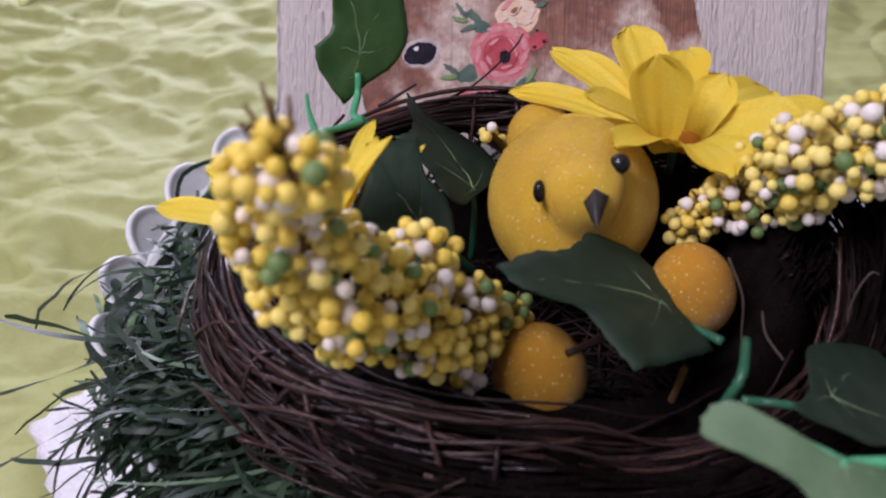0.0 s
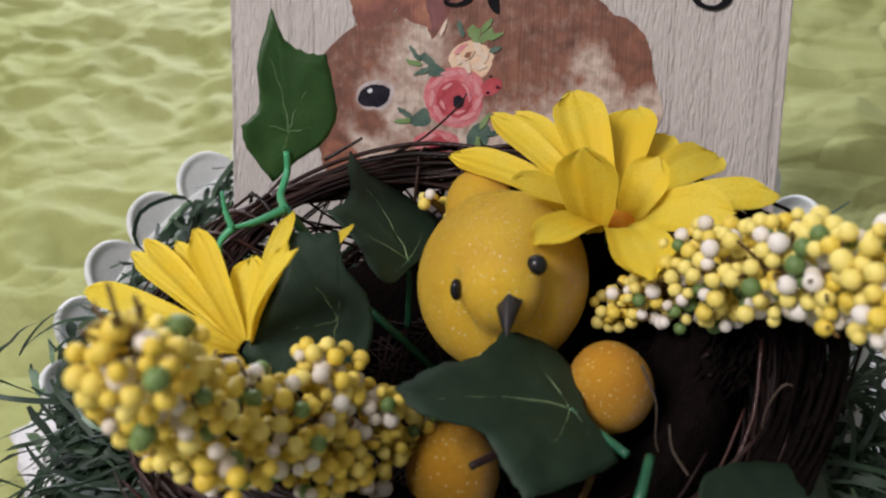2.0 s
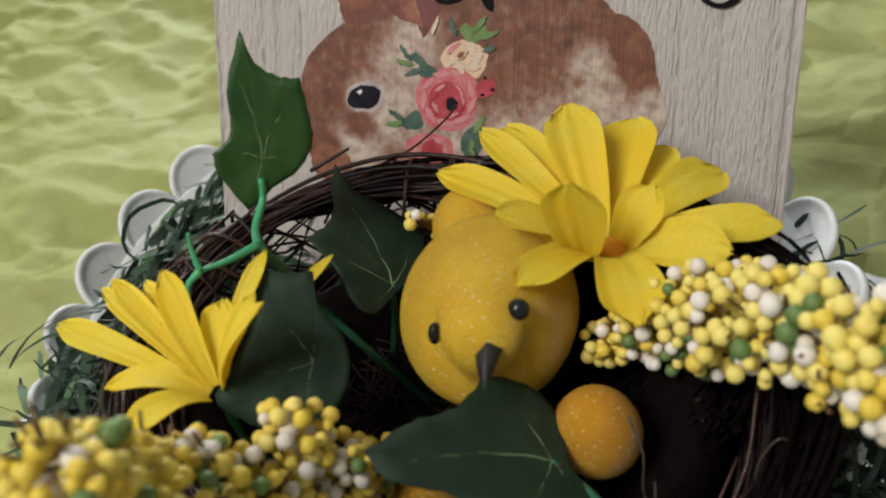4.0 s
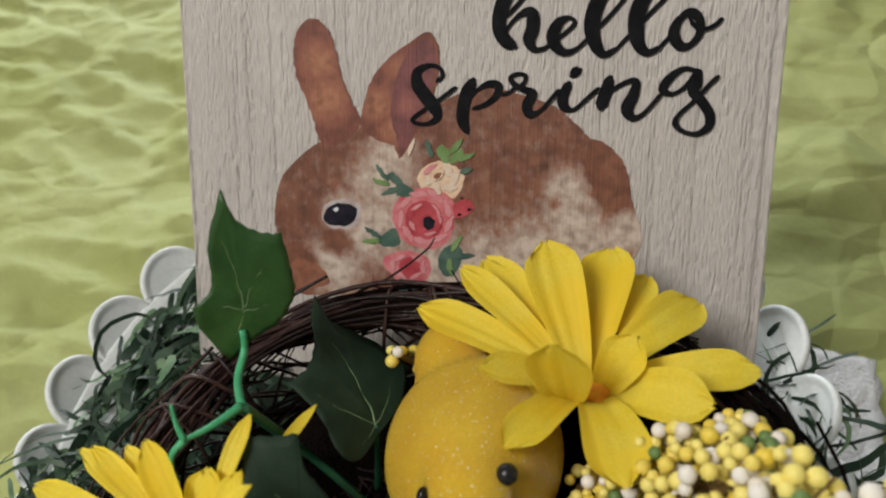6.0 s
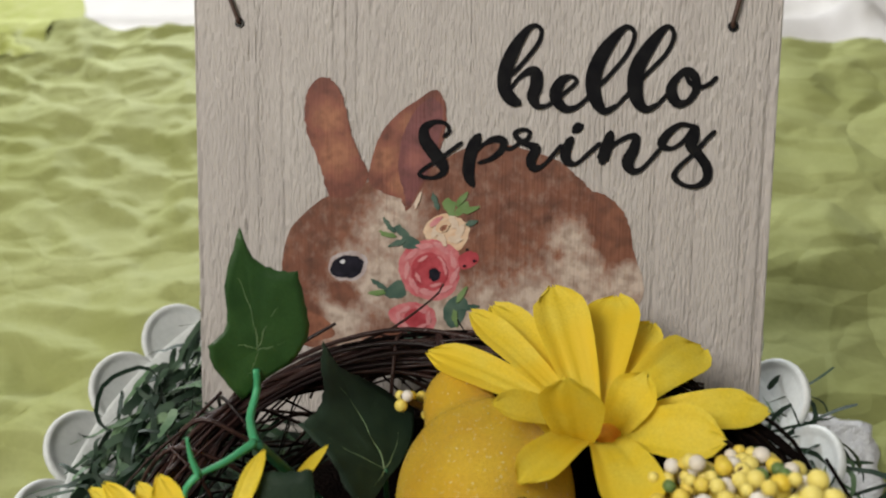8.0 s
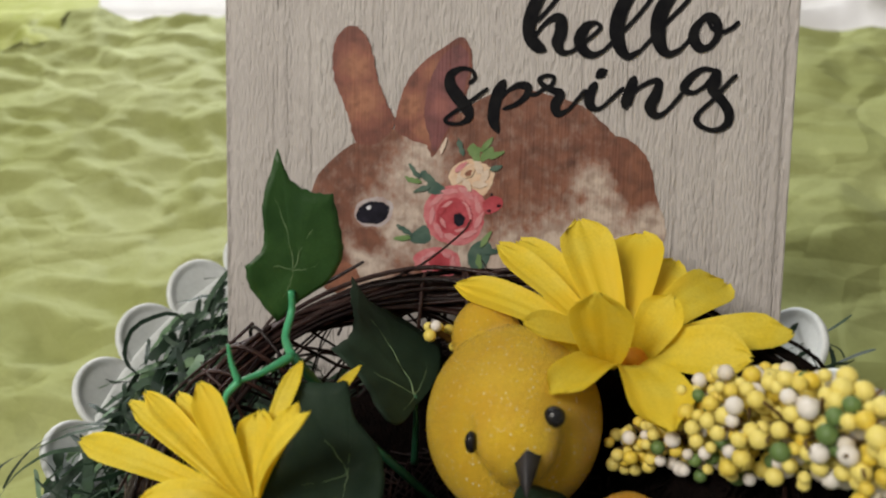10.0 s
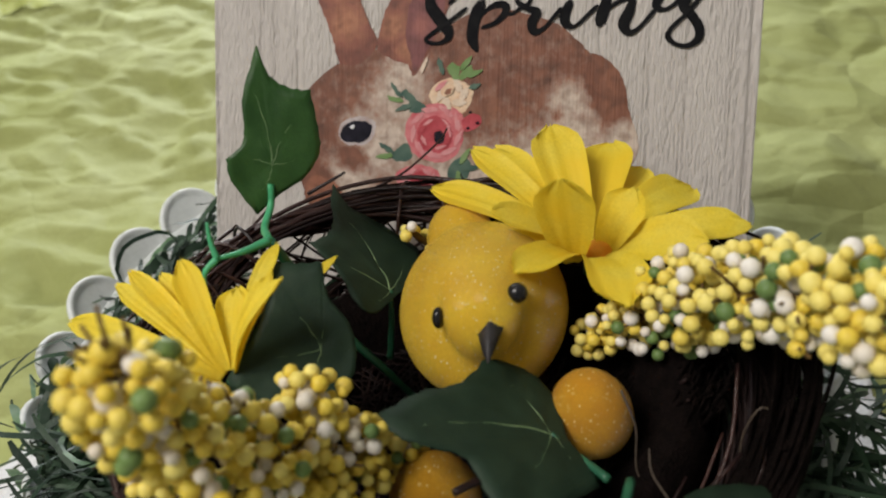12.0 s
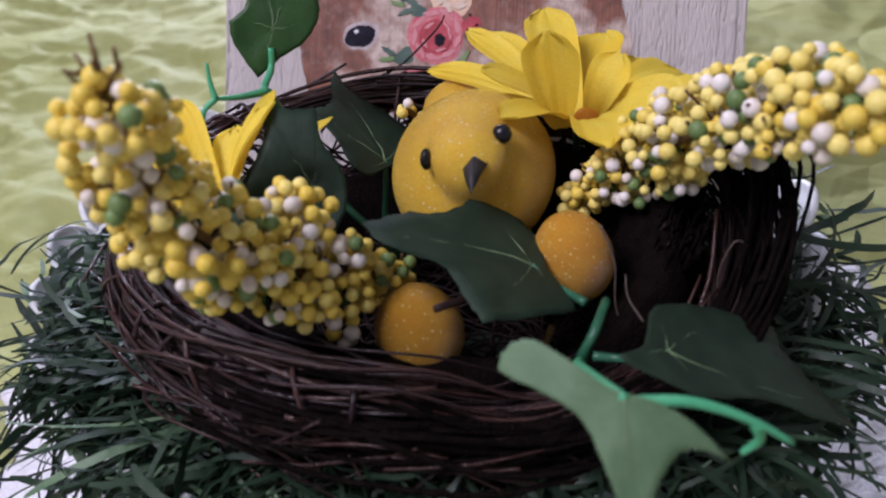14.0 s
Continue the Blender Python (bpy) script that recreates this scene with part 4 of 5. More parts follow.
def grass():
    dark, pale = Geo(), Geo()
    for i in range(4300):
        w = rng.uniform(0, 6.283)
        # thicker to the west and in front, where it spills over
        spill = max(0.0, math.cos(w - 3.85)) + 0.8 * max(0.0, math.cos(w + 0.75)) ** 2
        clear = max(0.0, math.cos(w - 2.7)) ** 2
        if rng.random() > 0.45 + 0.55 * spill - 0.12 * clear:
            continue
        inner = 1.0 / math.sqrt((math.cos(w) / 8.6) ** 2 + (math.sin(w) / 7.0) ** 2)
        cx, cy = NC[0] + inner * math.cos(w), NC[1] + inner * math.sin(w)
        ex, ey = 13.2 * math.cos(w), 13.2 * math.sin(w)
        u = rng.random() * (1 - 0.5 * clear)
        x, y = cx + (ex - cx) * u, cy + (ey - cy) * u
        if y > 2.4 and -9.5 < x < 11.5 and rng.random() > 0.05:
            continue
        back = max(0.0, math.sin(w))
        z = 12.2 + rng.uniform(-0.9, 1.2) + (1.6 - 1.5 * u) * spill * 0.8 - 0.6 * back - 0.7 * max(0.0, math.cos(w)) ** 2
        az = w + rng.gauss(0, 1.1) if rng.random() < 0.6 else rng.uniform(0, 6.283)
        length = rng.uniform(1.6, 4.6) * (0.8 + 0.25 * spill) * (1 - 0.3 * clear)
        blade(pale if rng.random() < 0.07 else dark, (x, y, z), az, rng.uniform(-0.1, 0.55), length, rng.choice((0.08, 0.12, 0.17, 0.24)), rng.gauss(0, 1.7), rng.uniform(-0.3, 1.9), rng.uniform(-1.2, 1.2))
    # long strands that stick out over the rim
    for i in range(30):
        w = rng.gauss(3.9, 0.3) if i % 5 else rng.gauss(-0.5, 0.3)
        x, y = 11.8 * math.cos(w), 11.8 * math.sin(w)
        blade(dark, (x, y, 12.8 + rng.uniform(0, 1.2)), w + rng.gauss(0, 0.5), rng.uniform(0.1, 0.5), rng.uniform(3.5, 6.5), rng.uniform(0.15, 0.3), rng.gauss(0, 1.4), rng.uniform(0.4, 1.5), rng.uniform(-0.6, 0.6), 12)
    # the fringe that hangs over the rim before the doily
    for i in range(300):
        w = rng.uniform(-1.1, -0.15)
        r = rng.uniform(11.5, 14.2)
        blade(dark, (r * math.cos(w), r * math.sin(w), 12.6 + rng.uniform(-0.6, 0.9)), w + rng.gauss(0, 0.9), rng.uniform(-0.3, 0.5), rng.uniform(1.8, 4.2), rng.choice((0.09, 0.14, 0.2)), rng.gauss(0, 1.3), rng.uniform(0.0, 1.6), rng.uniform(-1.0, 1.0))
    # the tangle between nest and scallops
    for i in range(70):
        w = rng.uniform(2.6, 3.9)
        r = rng.uniform(9.8, 11.7)
        blade(pale if rng.random() < 0.18 else dark, (r * math.cos(w), r * math.sin(w), 12.3 + rng.uniform(-0.3, 0.9)), w + rng.choice((-1, 1)) * rng.uniform(0.7, 2.2), rng.uniform(-0.1, 0.5), rng.uniform(1.2, 2.8), rng.choice((0.09, 0.14, 0.2)), rng.gauss(0, 1.2), rng.uniform(0.0, 1.2), rng.uniform(-1.0, 1.0))
    # mid-green shreds heaped between the nest and the scallops, and hanging over the rim further on
    for i in range(260):
        near = i % 3 > 0
        w = rng.uniform(2.35, 3.5) if near else rng.uniform(3.35, 4.3)
        r = rng.uniform(9.8, 12.5) if near else rng.uniform(12.2, 14.0)
        blade(pale if rng.random() < 0.3 else dark, (r * math.cos(w), r * math.sin(w), 12.5 + rng.uniform(-0.3, 0.8)), w + rng.choice((-1, 1)) * rng.uniform(0.9, 2.2), rng.uniform(-0.1, 0.25), rng.uniform(1.4, 2.8), rng.choice((0.16, 0.24, 0.32, 0.4)), rng.gauss(0, 0.8), rng.uniform(0.0, 0.9), rng.uniform(-0.5, 0.5))
    # a few shreds across the scallops
    for i in range(16):
        w = rng.uniform(2.25, 3.9)
        r = rng.uniform(11.6, 13.2)
        blade(pale if i % 3 == 0 else dark, (r * math.cos(w), r * math.sin(w), 13.0 + rng.uniform(-0.2, 0.9)), w + rng.gauss(0, 1.2), rng.uniform(-0.2, 0.25), rng.uniform(1.0, 2.2), rng.uniform(0.1, 0.22), rng.gauss(0, 1.2), rng.uniform(0.2, 1.2), rng.uniform(-0.8, 0.8))
    tagged(part("paper_grass", dark, GRASS), "dark green shredded paper grass filling the bowl", "paper grass", kind="stuff")
    tagged(part("paper_grass_pale", pale, GRASS_LIGHT), "paler green shreds of paper among the grass", "paper grass", kind="stuff")


grass()


# A closed sheet below the blades, coloured dark for the shade between them.
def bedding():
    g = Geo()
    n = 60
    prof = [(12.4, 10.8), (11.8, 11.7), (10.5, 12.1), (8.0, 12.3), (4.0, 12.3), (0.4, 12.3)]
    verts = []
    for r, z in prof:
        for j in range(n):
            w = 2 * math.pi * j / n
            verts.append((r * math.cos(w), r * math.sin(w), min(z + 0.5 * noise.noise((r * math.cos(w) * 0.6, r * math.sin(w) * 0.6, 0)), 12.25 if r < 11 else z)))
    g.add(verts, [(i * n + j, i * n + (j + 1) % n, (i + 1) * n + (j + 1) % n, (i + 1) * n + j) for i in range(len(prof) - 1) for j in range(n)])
    tagged(part("grass_bed", g, GRASS_GAP_SHADE), "sheet under the paper grass and nest, its dark green the shade of the gaps", "paper grass", kind="stuff")


bedding()


# ---- ivy ----
def ivy_leaf(name, at, direction, normal, outline, veins, material, label, curl=0.008, fold=0.12, stem=None):
    """A fabric ivy leaf about the joint of its veins. outline: (along, aside, sharp) round the edge; veins: where each one runs to."""
    d, s, n = axes(direction, normal)
    o = Vector(at)
    e = thing(name, at, label, "leaf", "ivy leaves in the nest")
    k0 = next((i for i, q in enumerate(outline) if q[2]), 0)
    loop = outline[k0:] + outline[:k0] + outline[k0:k0 + 1]
    ring, run = [], []
    for q in loop:
        run.append(q[:2])
        if q[2] and len(run) > 1 or q is loop[-1] and len(run) > 1:
            m = (len(run) - 1) * 5
            ring += [Vector(p) for p in spline(run, m + 1)[:-1]]
            run = [q[:2]]
    ring = [p * (1 + 0.012 * math.sin(i * 2.3)) for i, p in enumerate(ring)]
    g = Geo()
    rows = 7

    def lift_at(p):
        r2 = p.x ** 2 + p.y ** 2
        v = min(abs(p.y), 1.5)
        return -curl * r2 + fold * v * 0.55 - fold * 0.12 * v * v + 0.07 * noise.noise((p.x * 1.4, p.y * 1.4, at[0])) + 0.02 * noise.noise((p.x * 5, p.y * 5, at[1]))

    def place(p, up=0.0):
        return o + d * p.x + s * p.y + n * (lift_at(p) + up)

    k = len(ring)
    for up, flip in ((0.0, False), (-0.035, True)):
        verts = [place(Vector((0, 0)), up)]
        for r in range(1, rows + 1):
            verts += [place(p * r / rows, up) for p in ring]
        faces = [(0, 1 + j, 1 + (j + 1) % k) for j in range(k)]
        for r in range(rows - 1):
            faces += [(1 + r * k + j, 1 + (r + 1) * k + j, 1 + (r + 1) * k + (j + 1) % k, 1 + r * k + (j + 1) % k) for j in range(k)]
        g.add(verts, [f[::-1] for f in faces] if flip else faces)
    q = 1 + rows * k
    base = 1 + (rows - 1) * k
    g.f += [(base + j, q + base + j, q + base + (j + 1) % k, base + (j + 1) % k) for j in range(k)]
    g.m += [0] * k
    leaf = part("blade", g, material, e)
    for i, (x, y) in enumerate(veins):
        v = Geo()
        bow = Vector((-y, x)) * 0.05 * (1 if i % 2 else -1)
        pts = [place(Vector((x, y)) * u + bow * math.sin(u * math.pi) + Vector((0.02 * math.sin(u * 23 + i), 0.02 * math.cos(u * 19))), -0.006) for u in (0, 0.17, 0.33, 0.5, 0.67, 0.83, 1.0)]
        tube(v, pts, 0.026 if i == 0 else 0.018, 0.004, n=18, sides=5)
        part("vein", v, VEIN, leaf, "pale raised vein")
    if stem:
        v = Geo()
        tube(v, list(stem) if material is LEAF_BRIGHT else [at] + list(stem), 0.07 if material is LEAF else 0.10, 0.12, n=16, sides=7)
        part("petiole", v, STEM if material is not LEAF else STEM_DARK, e, "green plastic leaf stalk")
    return e


ivy_leaf("ivy_leaf", (-3.36, -1.81, 21.21), (-0.07, 0.40, 0.91), (0.35, -0.85, 0.4),
         [(3.33, 0.01, 1), (2.01, 0.56, 0), (1.19, 0.64, 0), (0.66, 0.77, 0), (0.29, 1.25, 1), (-0.34, 1.2, 0), (-1.4, 0.62, 1), (-0.86, -0.13, 0), (-0.44, -0.88, 0), (0.22, -1.36, 0), (0.92, -1.4, 0), (1.97, -1.3, 1), (2.1, -0.72, 0), (2.5, -0.22, 0)],
         [(2.2, 0.3), (1.3, -0.85), (0.25, 0.75), (-0.7, 0.35), (0.1, -0.7)], LEAF_BRIGHT,
         "bright green fabric ivy leaf standing before the sign", stem=[(-3.40, -2.15, 20.75), (-3.45, -2.35, 20.2), (-3.4, -3.15, 20.0), (-2.8, -4.2, 20.4)])
ivy_leaf("ivy_leaf", (-1.03, -6.29, 18.6), (-0.54, 0.46, 0.70), (0.4, -0.6, 0.7),
         [(2.63, -0.01, 1), (2.24, -0.57, 0), (1.94, -1.15, 1), (1.11, -0.84, 0), (0.21, -0.94, 0), (-0.5, -0.75, 0), (-1.14, -0.2, 0), (-1.39, 0.68, 0), (-0.81, 1.78, 0), (0.07, 2.34, 0), (0.58, 2.37, 0), (1.2, 1.33, 0), (1.83, 0.52, 0)],
         [(1.5, 0.2), (0.4, 1.1), (-0.6, 0.5), (0.5, -0.4)], LEAF, "dark green fabric ivy leaf behind the smaller flower")
ivy_leaf("ivy_leaf", (-0.33, -2.32, 17.06), (-0.55, 0.78, 0.30), (0.62, 0.14, 0.77),
         [(4.66, -0.02, 1), (3.63, -0.15, 0), (3.08, -0.87, 0), (1.9, -2.27, 1), (0.94, -1.61, 0), (0.21, -0.79, 0), (-0.36, 0.13, 0), (-0.92, 1.1, 0), (-0.6, 1.63, 0), (0.65, 1.75, 0), (1.71, 2.25, 1), (2.15, 1.41, 0), (2.92, 0.82, 0), (3.75, 0.53, 0)],
         [(3.0, 0.25), (1.2, 1.5), (1.1, -1.1), (-0.5, 0.8)], LEAF, "dark green fabric ivy leaf inside the nest", stem=[(-0.3, -2.8, 16.2), (-0.4, -3.2, 15.0)])
ivy_leaf("ivy_leaf", (4.97, -7.41, 17.37), (-0.77, -0.36, 0.52), (0.51, 0.14, 0.85),
         [(4.6, -0.03, 1), (3.47, -0.77, 0), (2.26, -1.23, 0), (1.19, -2.25, 1), (0.15, -2.02, 0), (-0.43, -1.53, 0), (-0.53, -0.66, 0), (-0.49, 0.09, 0), (-0.74, 0.59, 0), (-0.89, 1.44, 1), (0.45, 2.02, 0), (2.05, 2.6, 1), (2.34, 1.89, 0), (2.64, 1.01, 0), (3.41, 0.78, 0), (4.16, 0.59, 0)],
         [(3.6, 0.15), (1.1, 1.3), (0.75, -1.4), (-0.3, 0.7)], LEAF, "dark green fabric ivy leaf lying before the bird", stem=[(5.6, -7.6, 16.9), (6.4, -8.3, 17.0)])
ivy_leaf("ivy_leaf", (8.32, -10.39, 17.63), (0.80, 0.26, -0.53), (0.54, 0.06, 0.84),
         [(5.96, -0.04, 1), (4.62, -0.32, 0), (2.49, -0.49, 0), (1.21, -0.89, 0), (0.31, -1.08, 0), (-0.73, -0.9, 0), (-1.39, -0.6, 0), (-0.64, -0.03, 0), (-0.17, 1.1, 0), (0.64, 1.66, 0), (1.96, 2.05, 0), (4.04, 2.27, 0), (4.08, 1.54, 0), (4.73, 0.96, 0)],
         [(4.2, 0.1), (1.4, 1.1), (0.0, 0.75), (0.5, -0.65), (-0.7, -0.35)], LEAF, "dark green fabric ivy leaf over the nest rim", curl=0.01, stem=[(7.9, -10.3, 17.2), (7.3, -9.9, 16.8), (6.7, -9.9, 16.8)])
ivy_leaf("ivy_leaf", (7.5, -14.02, 20.0), (0.26, -0.80, -0.53), (0.2, -0.5, 0.84),
         [(2.05, -0.01, 1), (1.74, -0.32, 0), (1.0, -0.54, 0), (0.23, -0.77, 0), (-0.33, -1.34, 0), (-0.85, -1.95, 0), (-1.27, -1.72, 0), (-1.29, -1.32, 0), (-0.97, -0.98, 0), (-0.3, -0.37, 0), (0.11, 0.51, 0), (0.52, 1.1, 0), (1.25, 1.7, 1), (1.01, 1.26, 0), (0.99, 0.79, 0), (1.31, 0.43, 0), (1.66, 0.21, 0)],
         [(1.4, 0.0), (0.5, 0.8)], LEAF_PALE, "pale underside of an ivy leaf hanging over the nest", curl=0.12, stem=[(7.0, -12.9, 19.2), (6.5, -11.2, 17.8), (6.4, -9.9, 16.6)])


def stems():
    e = thing("plastic_vine", (-3.3, -3.0, 15.0), "light green plastic ivy stem with forked tendrils", "stem", "ivy stems")
    for pts, r in (([(-2.8, -4.2, 20.4), (-3.2, -5.0, 20.65), (-3.6, -5.6, 20.9)], 0.125), ([(-3.6, -5.6, 20.9), (-3.75, -5.4, 21.3), (-3.8, -5.2, 21.75)], 0.09), ([(-3.6, -5.6, 20.9), (-3.85, -5.9, 20.7), (-3.9, -6.1, 20.3)], 0.10)):
        g = Geo()
        tube(g, pts, r, r * 0.45, n=14, sides=8)
        part("tendril", g, STEM, e)
    g = Geo()
    tube(g, [(-2.8, -4.2, 20.4), (-2.4, -3.9, 18.9), (-1.9, -3.4, 16.6), (-0.3, -4.0, 15.3), (0.8, -4.0, 13.6)], 0.14, 0.12, n=20, sides=8)
    part("stalk", g, STEM_DARK, e)
    e = thing("plastic_vine", (6.4, -9.6, 14.0), "green plastic ivy stem rising out of the nest", "stem", "ivy stems")
    g = Geo()
    tube(g, [(6.2, -9.2, 13.6), (6.3, -9.6, 15.6), (6.4, -9.7, 16.4), (6.7, -9.5, 17.2), (6.9, -8.4, 17.2)], 0.16, 0.12, n=20, sides=8)
    part("stalk", g, STEM_DARK, e)
    g = Geo()
    tube(g, [(5.0, -8.6, 13.6), (5.3, -8.8, 15.2), (5.6, -8.6, 16.4)], 0.10, 0.09, n=10, sides=8)
    part("stalk", g, BERRY_TWIG, e, "brown paper-wrapped wire")
    e = thing("ivy_tendril", (7.7, -13.5, 19.4), "pale green plastic tendril with a forked tip", "stem", "ivy stems")
    for pts in ([(7.3, -13.6, 19.4), (8.4, -13.5, 19.5), (9.1, -13.5, 19.4), (9.8, -13.5, 19.1), (10.4, -13.5, 18.7)], [(9.75, -13.5, 19.1), (9.85, -13.5, 18.7), (9.6, -13.5, 18.3)]):
        g = Geo()
        tube(g, pts, 0.12, 0.06, n=16, sides=8)
        part("tendril", g, STEM, e)


stems()


# ---- silk flowers ----
def petal(g, base, tip, width, bow, cup, face, twist=0.0):
    """A silk petal from base to tip: rounded outline, cupped across, bowed along, with two soft creases."""
    b, t = Vector(base), Vector(tip)
    d, s, n = axes(t - b, face)
    l = (t - b).length
    nu, nv = 16, 12
    verts = []
    for i in range(nu + 1):
        u = i / nu
        w = width / 2 * 0.92 * max(0.16, 0.2 * (1 - u) + 1.06 * u ** 0.7 * (1 - u ** 13))
        turn = twist * u
        for j in range(nv + 1):
            v = j / nv * 2 - 1
            crease = (0.16 * abs(abs(v + 0.1 * math.sin(l * 7)) - 0.38) + 0.03 * math.cos(v * 11 + l)) * min(1, u * 3) * (1.1 - 0.5 * u)
            h = cup * w * v * v + crease * width * 0.5 + bow * math.sin(math.pi * u)
            ragged = (0.05 * math.sin(v * 9 + l * 5) + 0.045 * math.sin(v * 23)) * (u > 0.9)
            verts.append(b + d * (l * u + ragged) + s * (w * v * math.cos(turn)) + n * (h + w * v * math.sin(turn)))
    faces = [(i * (nv + 1) + j, i * (nv + 1) + j + 1, (i + 1) * (nv + 1) + j + 1, (i + 1) * (nv + 1) + j) for i in range(nu) for j in range(nv)]
    g.add(verts, faces)
    g.add([v - n * 0.03 for v in verts], [f[::-1] for f in faces])
    return g


def polar(c, az, el, l):
    a, e = radians(az), radians(el)
    return (c[0] + l * math.cos(a) * math.cos(e), c[1] + l * math.sin(a) * math.cos(e), c[2] + l * math.sin(e))


def flower(at, label, petals, stalk, core=None):
    """A silk flower. petals: tip, width, bow, the way its inner face looks, and where it starts, as an offset from the heart."""
    e = thing("silk_flower", at, label, "flower", "yellow silk flowers")
    for tip, w, bow, face, *start in petals:
        g = Geo()
        b = Vector(at) + (Vector(start[0]) if start else (Vector(tip) - Vector(at)).normalized() * 0.25)
        petal(g, b, tip, w, bow, 0.22, Vector(face), 0.25 * math.sin(tip[0] * 3.1 + tip[2]))
        part("petal", g, PETAL, e)
    if core:
        g = Geo()
        ball(g, core, 0.42, (1, 1, 0.8))
        part("core", g, CORE, e, "orange flower centre")
    g = Geo()
    tube(g, [at] + stalk, 0.12, 0.1, n=10)
    part("stalk", g, STEM_DARK, e)
    return e


flower((5.5, -0.9, 17.6), "large yellow silk flower with an orange centre",
       (((0.5, 0.9, 18.55), 1.5, 0.45, (0.2, -0.3, 1)), ((1.75, 1.6, 19.6), 1.15, 0.25, (0.5, -0.5, 1)), ((2.25, 2.5, 19.05), 1.7, 0.30, (0.4, -0.6, 1)),
        ((4.1, 2.55, 19.95), 2.0, 0.15, (0.2, -1, 0.9)), ((5.95, 3.7, 18.6), 2.0, 0.25, (0, -0.8, 1)), ((7.1, 3.3, 17.9), 1.5, 0.3, (-0.2, -0.6, 1)),
        ((8.6, 2.5, 17.75), 1.8, 0.55, (-0.2, -0.5, 1)), ((10.0, -0.6, 18.75), 1.5, 0.5, (-0.2, -0.3, 1)), ((8.7, -2.2, 19.35), 1.75, 0.35, (-0.4, -0.3, 1)),
        ((6.7, -4.6, 19.15), 2.0, 0.45, (0, 0.4, 1)), ((3.8, -4.25, 19.75), 1.35, 0.35, (0.3, 0.3, 1)), ((2.85, -2.9, 19.2), 1.55, 0.3, (0.3, 0.1, 1)), ((2.95, -2.2, 20.1), 1.1, 0.25, (0.5, 0, 1)),
        ((4.8, -2.2, 21.3), 2.0, 0.1, (0.1, -1, 0.4), (-0.4, -0.8, 0.4)), ((6.75, -0.7, 19.95), 1.5, 0.25, (-0.3, -1, 0.6), (0.45, -0.3, 0.3))),
       [(5.4, -0.4, 16.0), (5.0, -1.0, 13.6)], (5.85, -1.25, 18.1))
flower((-3.1, -7.5, 18.5), "smaller yellow silk flower opening away from the berries",
       (((-8.25, -6.25, 18.85), 0.95, 0.35, (0.3, -0.3, 1)), ((-6.95, -5.5, 19.65), 0.68, 0.15, (0.5, -0.4, 1)), ((-6.05, -5.85, 20.5), 0.75, 0.3, (0.6, -0.5, 1)),
        ((-5.4, -5.6, 20.2), 0.8, 0.15, (0.5, -0.6, 1)), ((-4.55, -5.75, 20.9), 0.95, 0.25, (0.5, -0.9, 0.7)), ((-3.1, -5.9, 20.2), 1.3, 0.05, (0, -1, 0.6)),
        ((-2.4, -4.6, 20.6), 0.6, 0.3, (-0.2, -1, 0.5)), ((-1.75, -6.4, 21.2), 0.75, 0.2, (-0.6, -0.9, 0.3)), ((-1.3, -6.85, 21.5), 0.7, 0.3, (-0.8, -0.5, 0.3)), ((-1.5, -3.1, 19.0), 0.4, 0.2, (-0.2, -0.6, 0.8)),
        ((-5.6, -8.1, 19.2), 1.3, 0.35, (0.2, 0.3, 1)), ((-4.3, -9.2, 19.4), 1.2, 0.3, (0.2, 0.5, 1))),
       [(-2.9, -7.6, 16.5), (-2.6, -7.0, 13.6)])


# ---- bird ornament: one plain shape ----
def smooth_min(a, b, k):
    h = max(0.0, min(1.0, 0.5 + 0.5 * (b - a) / k))
    return b + (a - b) * h - k * h * (1 - h)


def ellipsoid(p, c, r):
    q = Vector(((p[0] - c[0]) / r[0], (p[1] - c[1]) / r[1], (p[2] - c[2]) / r[2]))
    return (q.length - 1.0) * min(r)


def capsule(p, a, b, r):
    a, b = Vector(a), Vector(b)
    h = max(0.0, min(1.0, (p - a).dot(b - a) / (b - a).length_squared))
    return (p - a.lerp(b, h)).length - r


def bird_shape(p):
    d = ellipsoid(p, (2.65, -3.0, 17.2), (2.42, 2.85, 2.3))
    d = smooth_min(d, ellipsoid(p, (1.5, -0.2, 17.5), (1.05, 1.25, 1.15)), 0.5)
    # crown and face, drawn out towards the beak
    d = smooth_min(d, ellipsoid(p, (2.85, -3.9, 18.6), (1.35, 1.6, 1.35)), 0.9)
    d = smooth_min(d, ellipsoid(p, (3.0, -4.95, 18.9), (1.12, 1.15, 1.05)), 0.35)
    # soft furrows between the face and the folded wings
    for a, b in (((1.55, -5.2, 19.25), (2.45, -6.15, 17.3)), ((4.65, -4.7, 19.35), (4.0, -5.95, 17.4))):
        d = -smooth_min(-d, capsule(p, a, b, 0.22), 0.5)
    return d


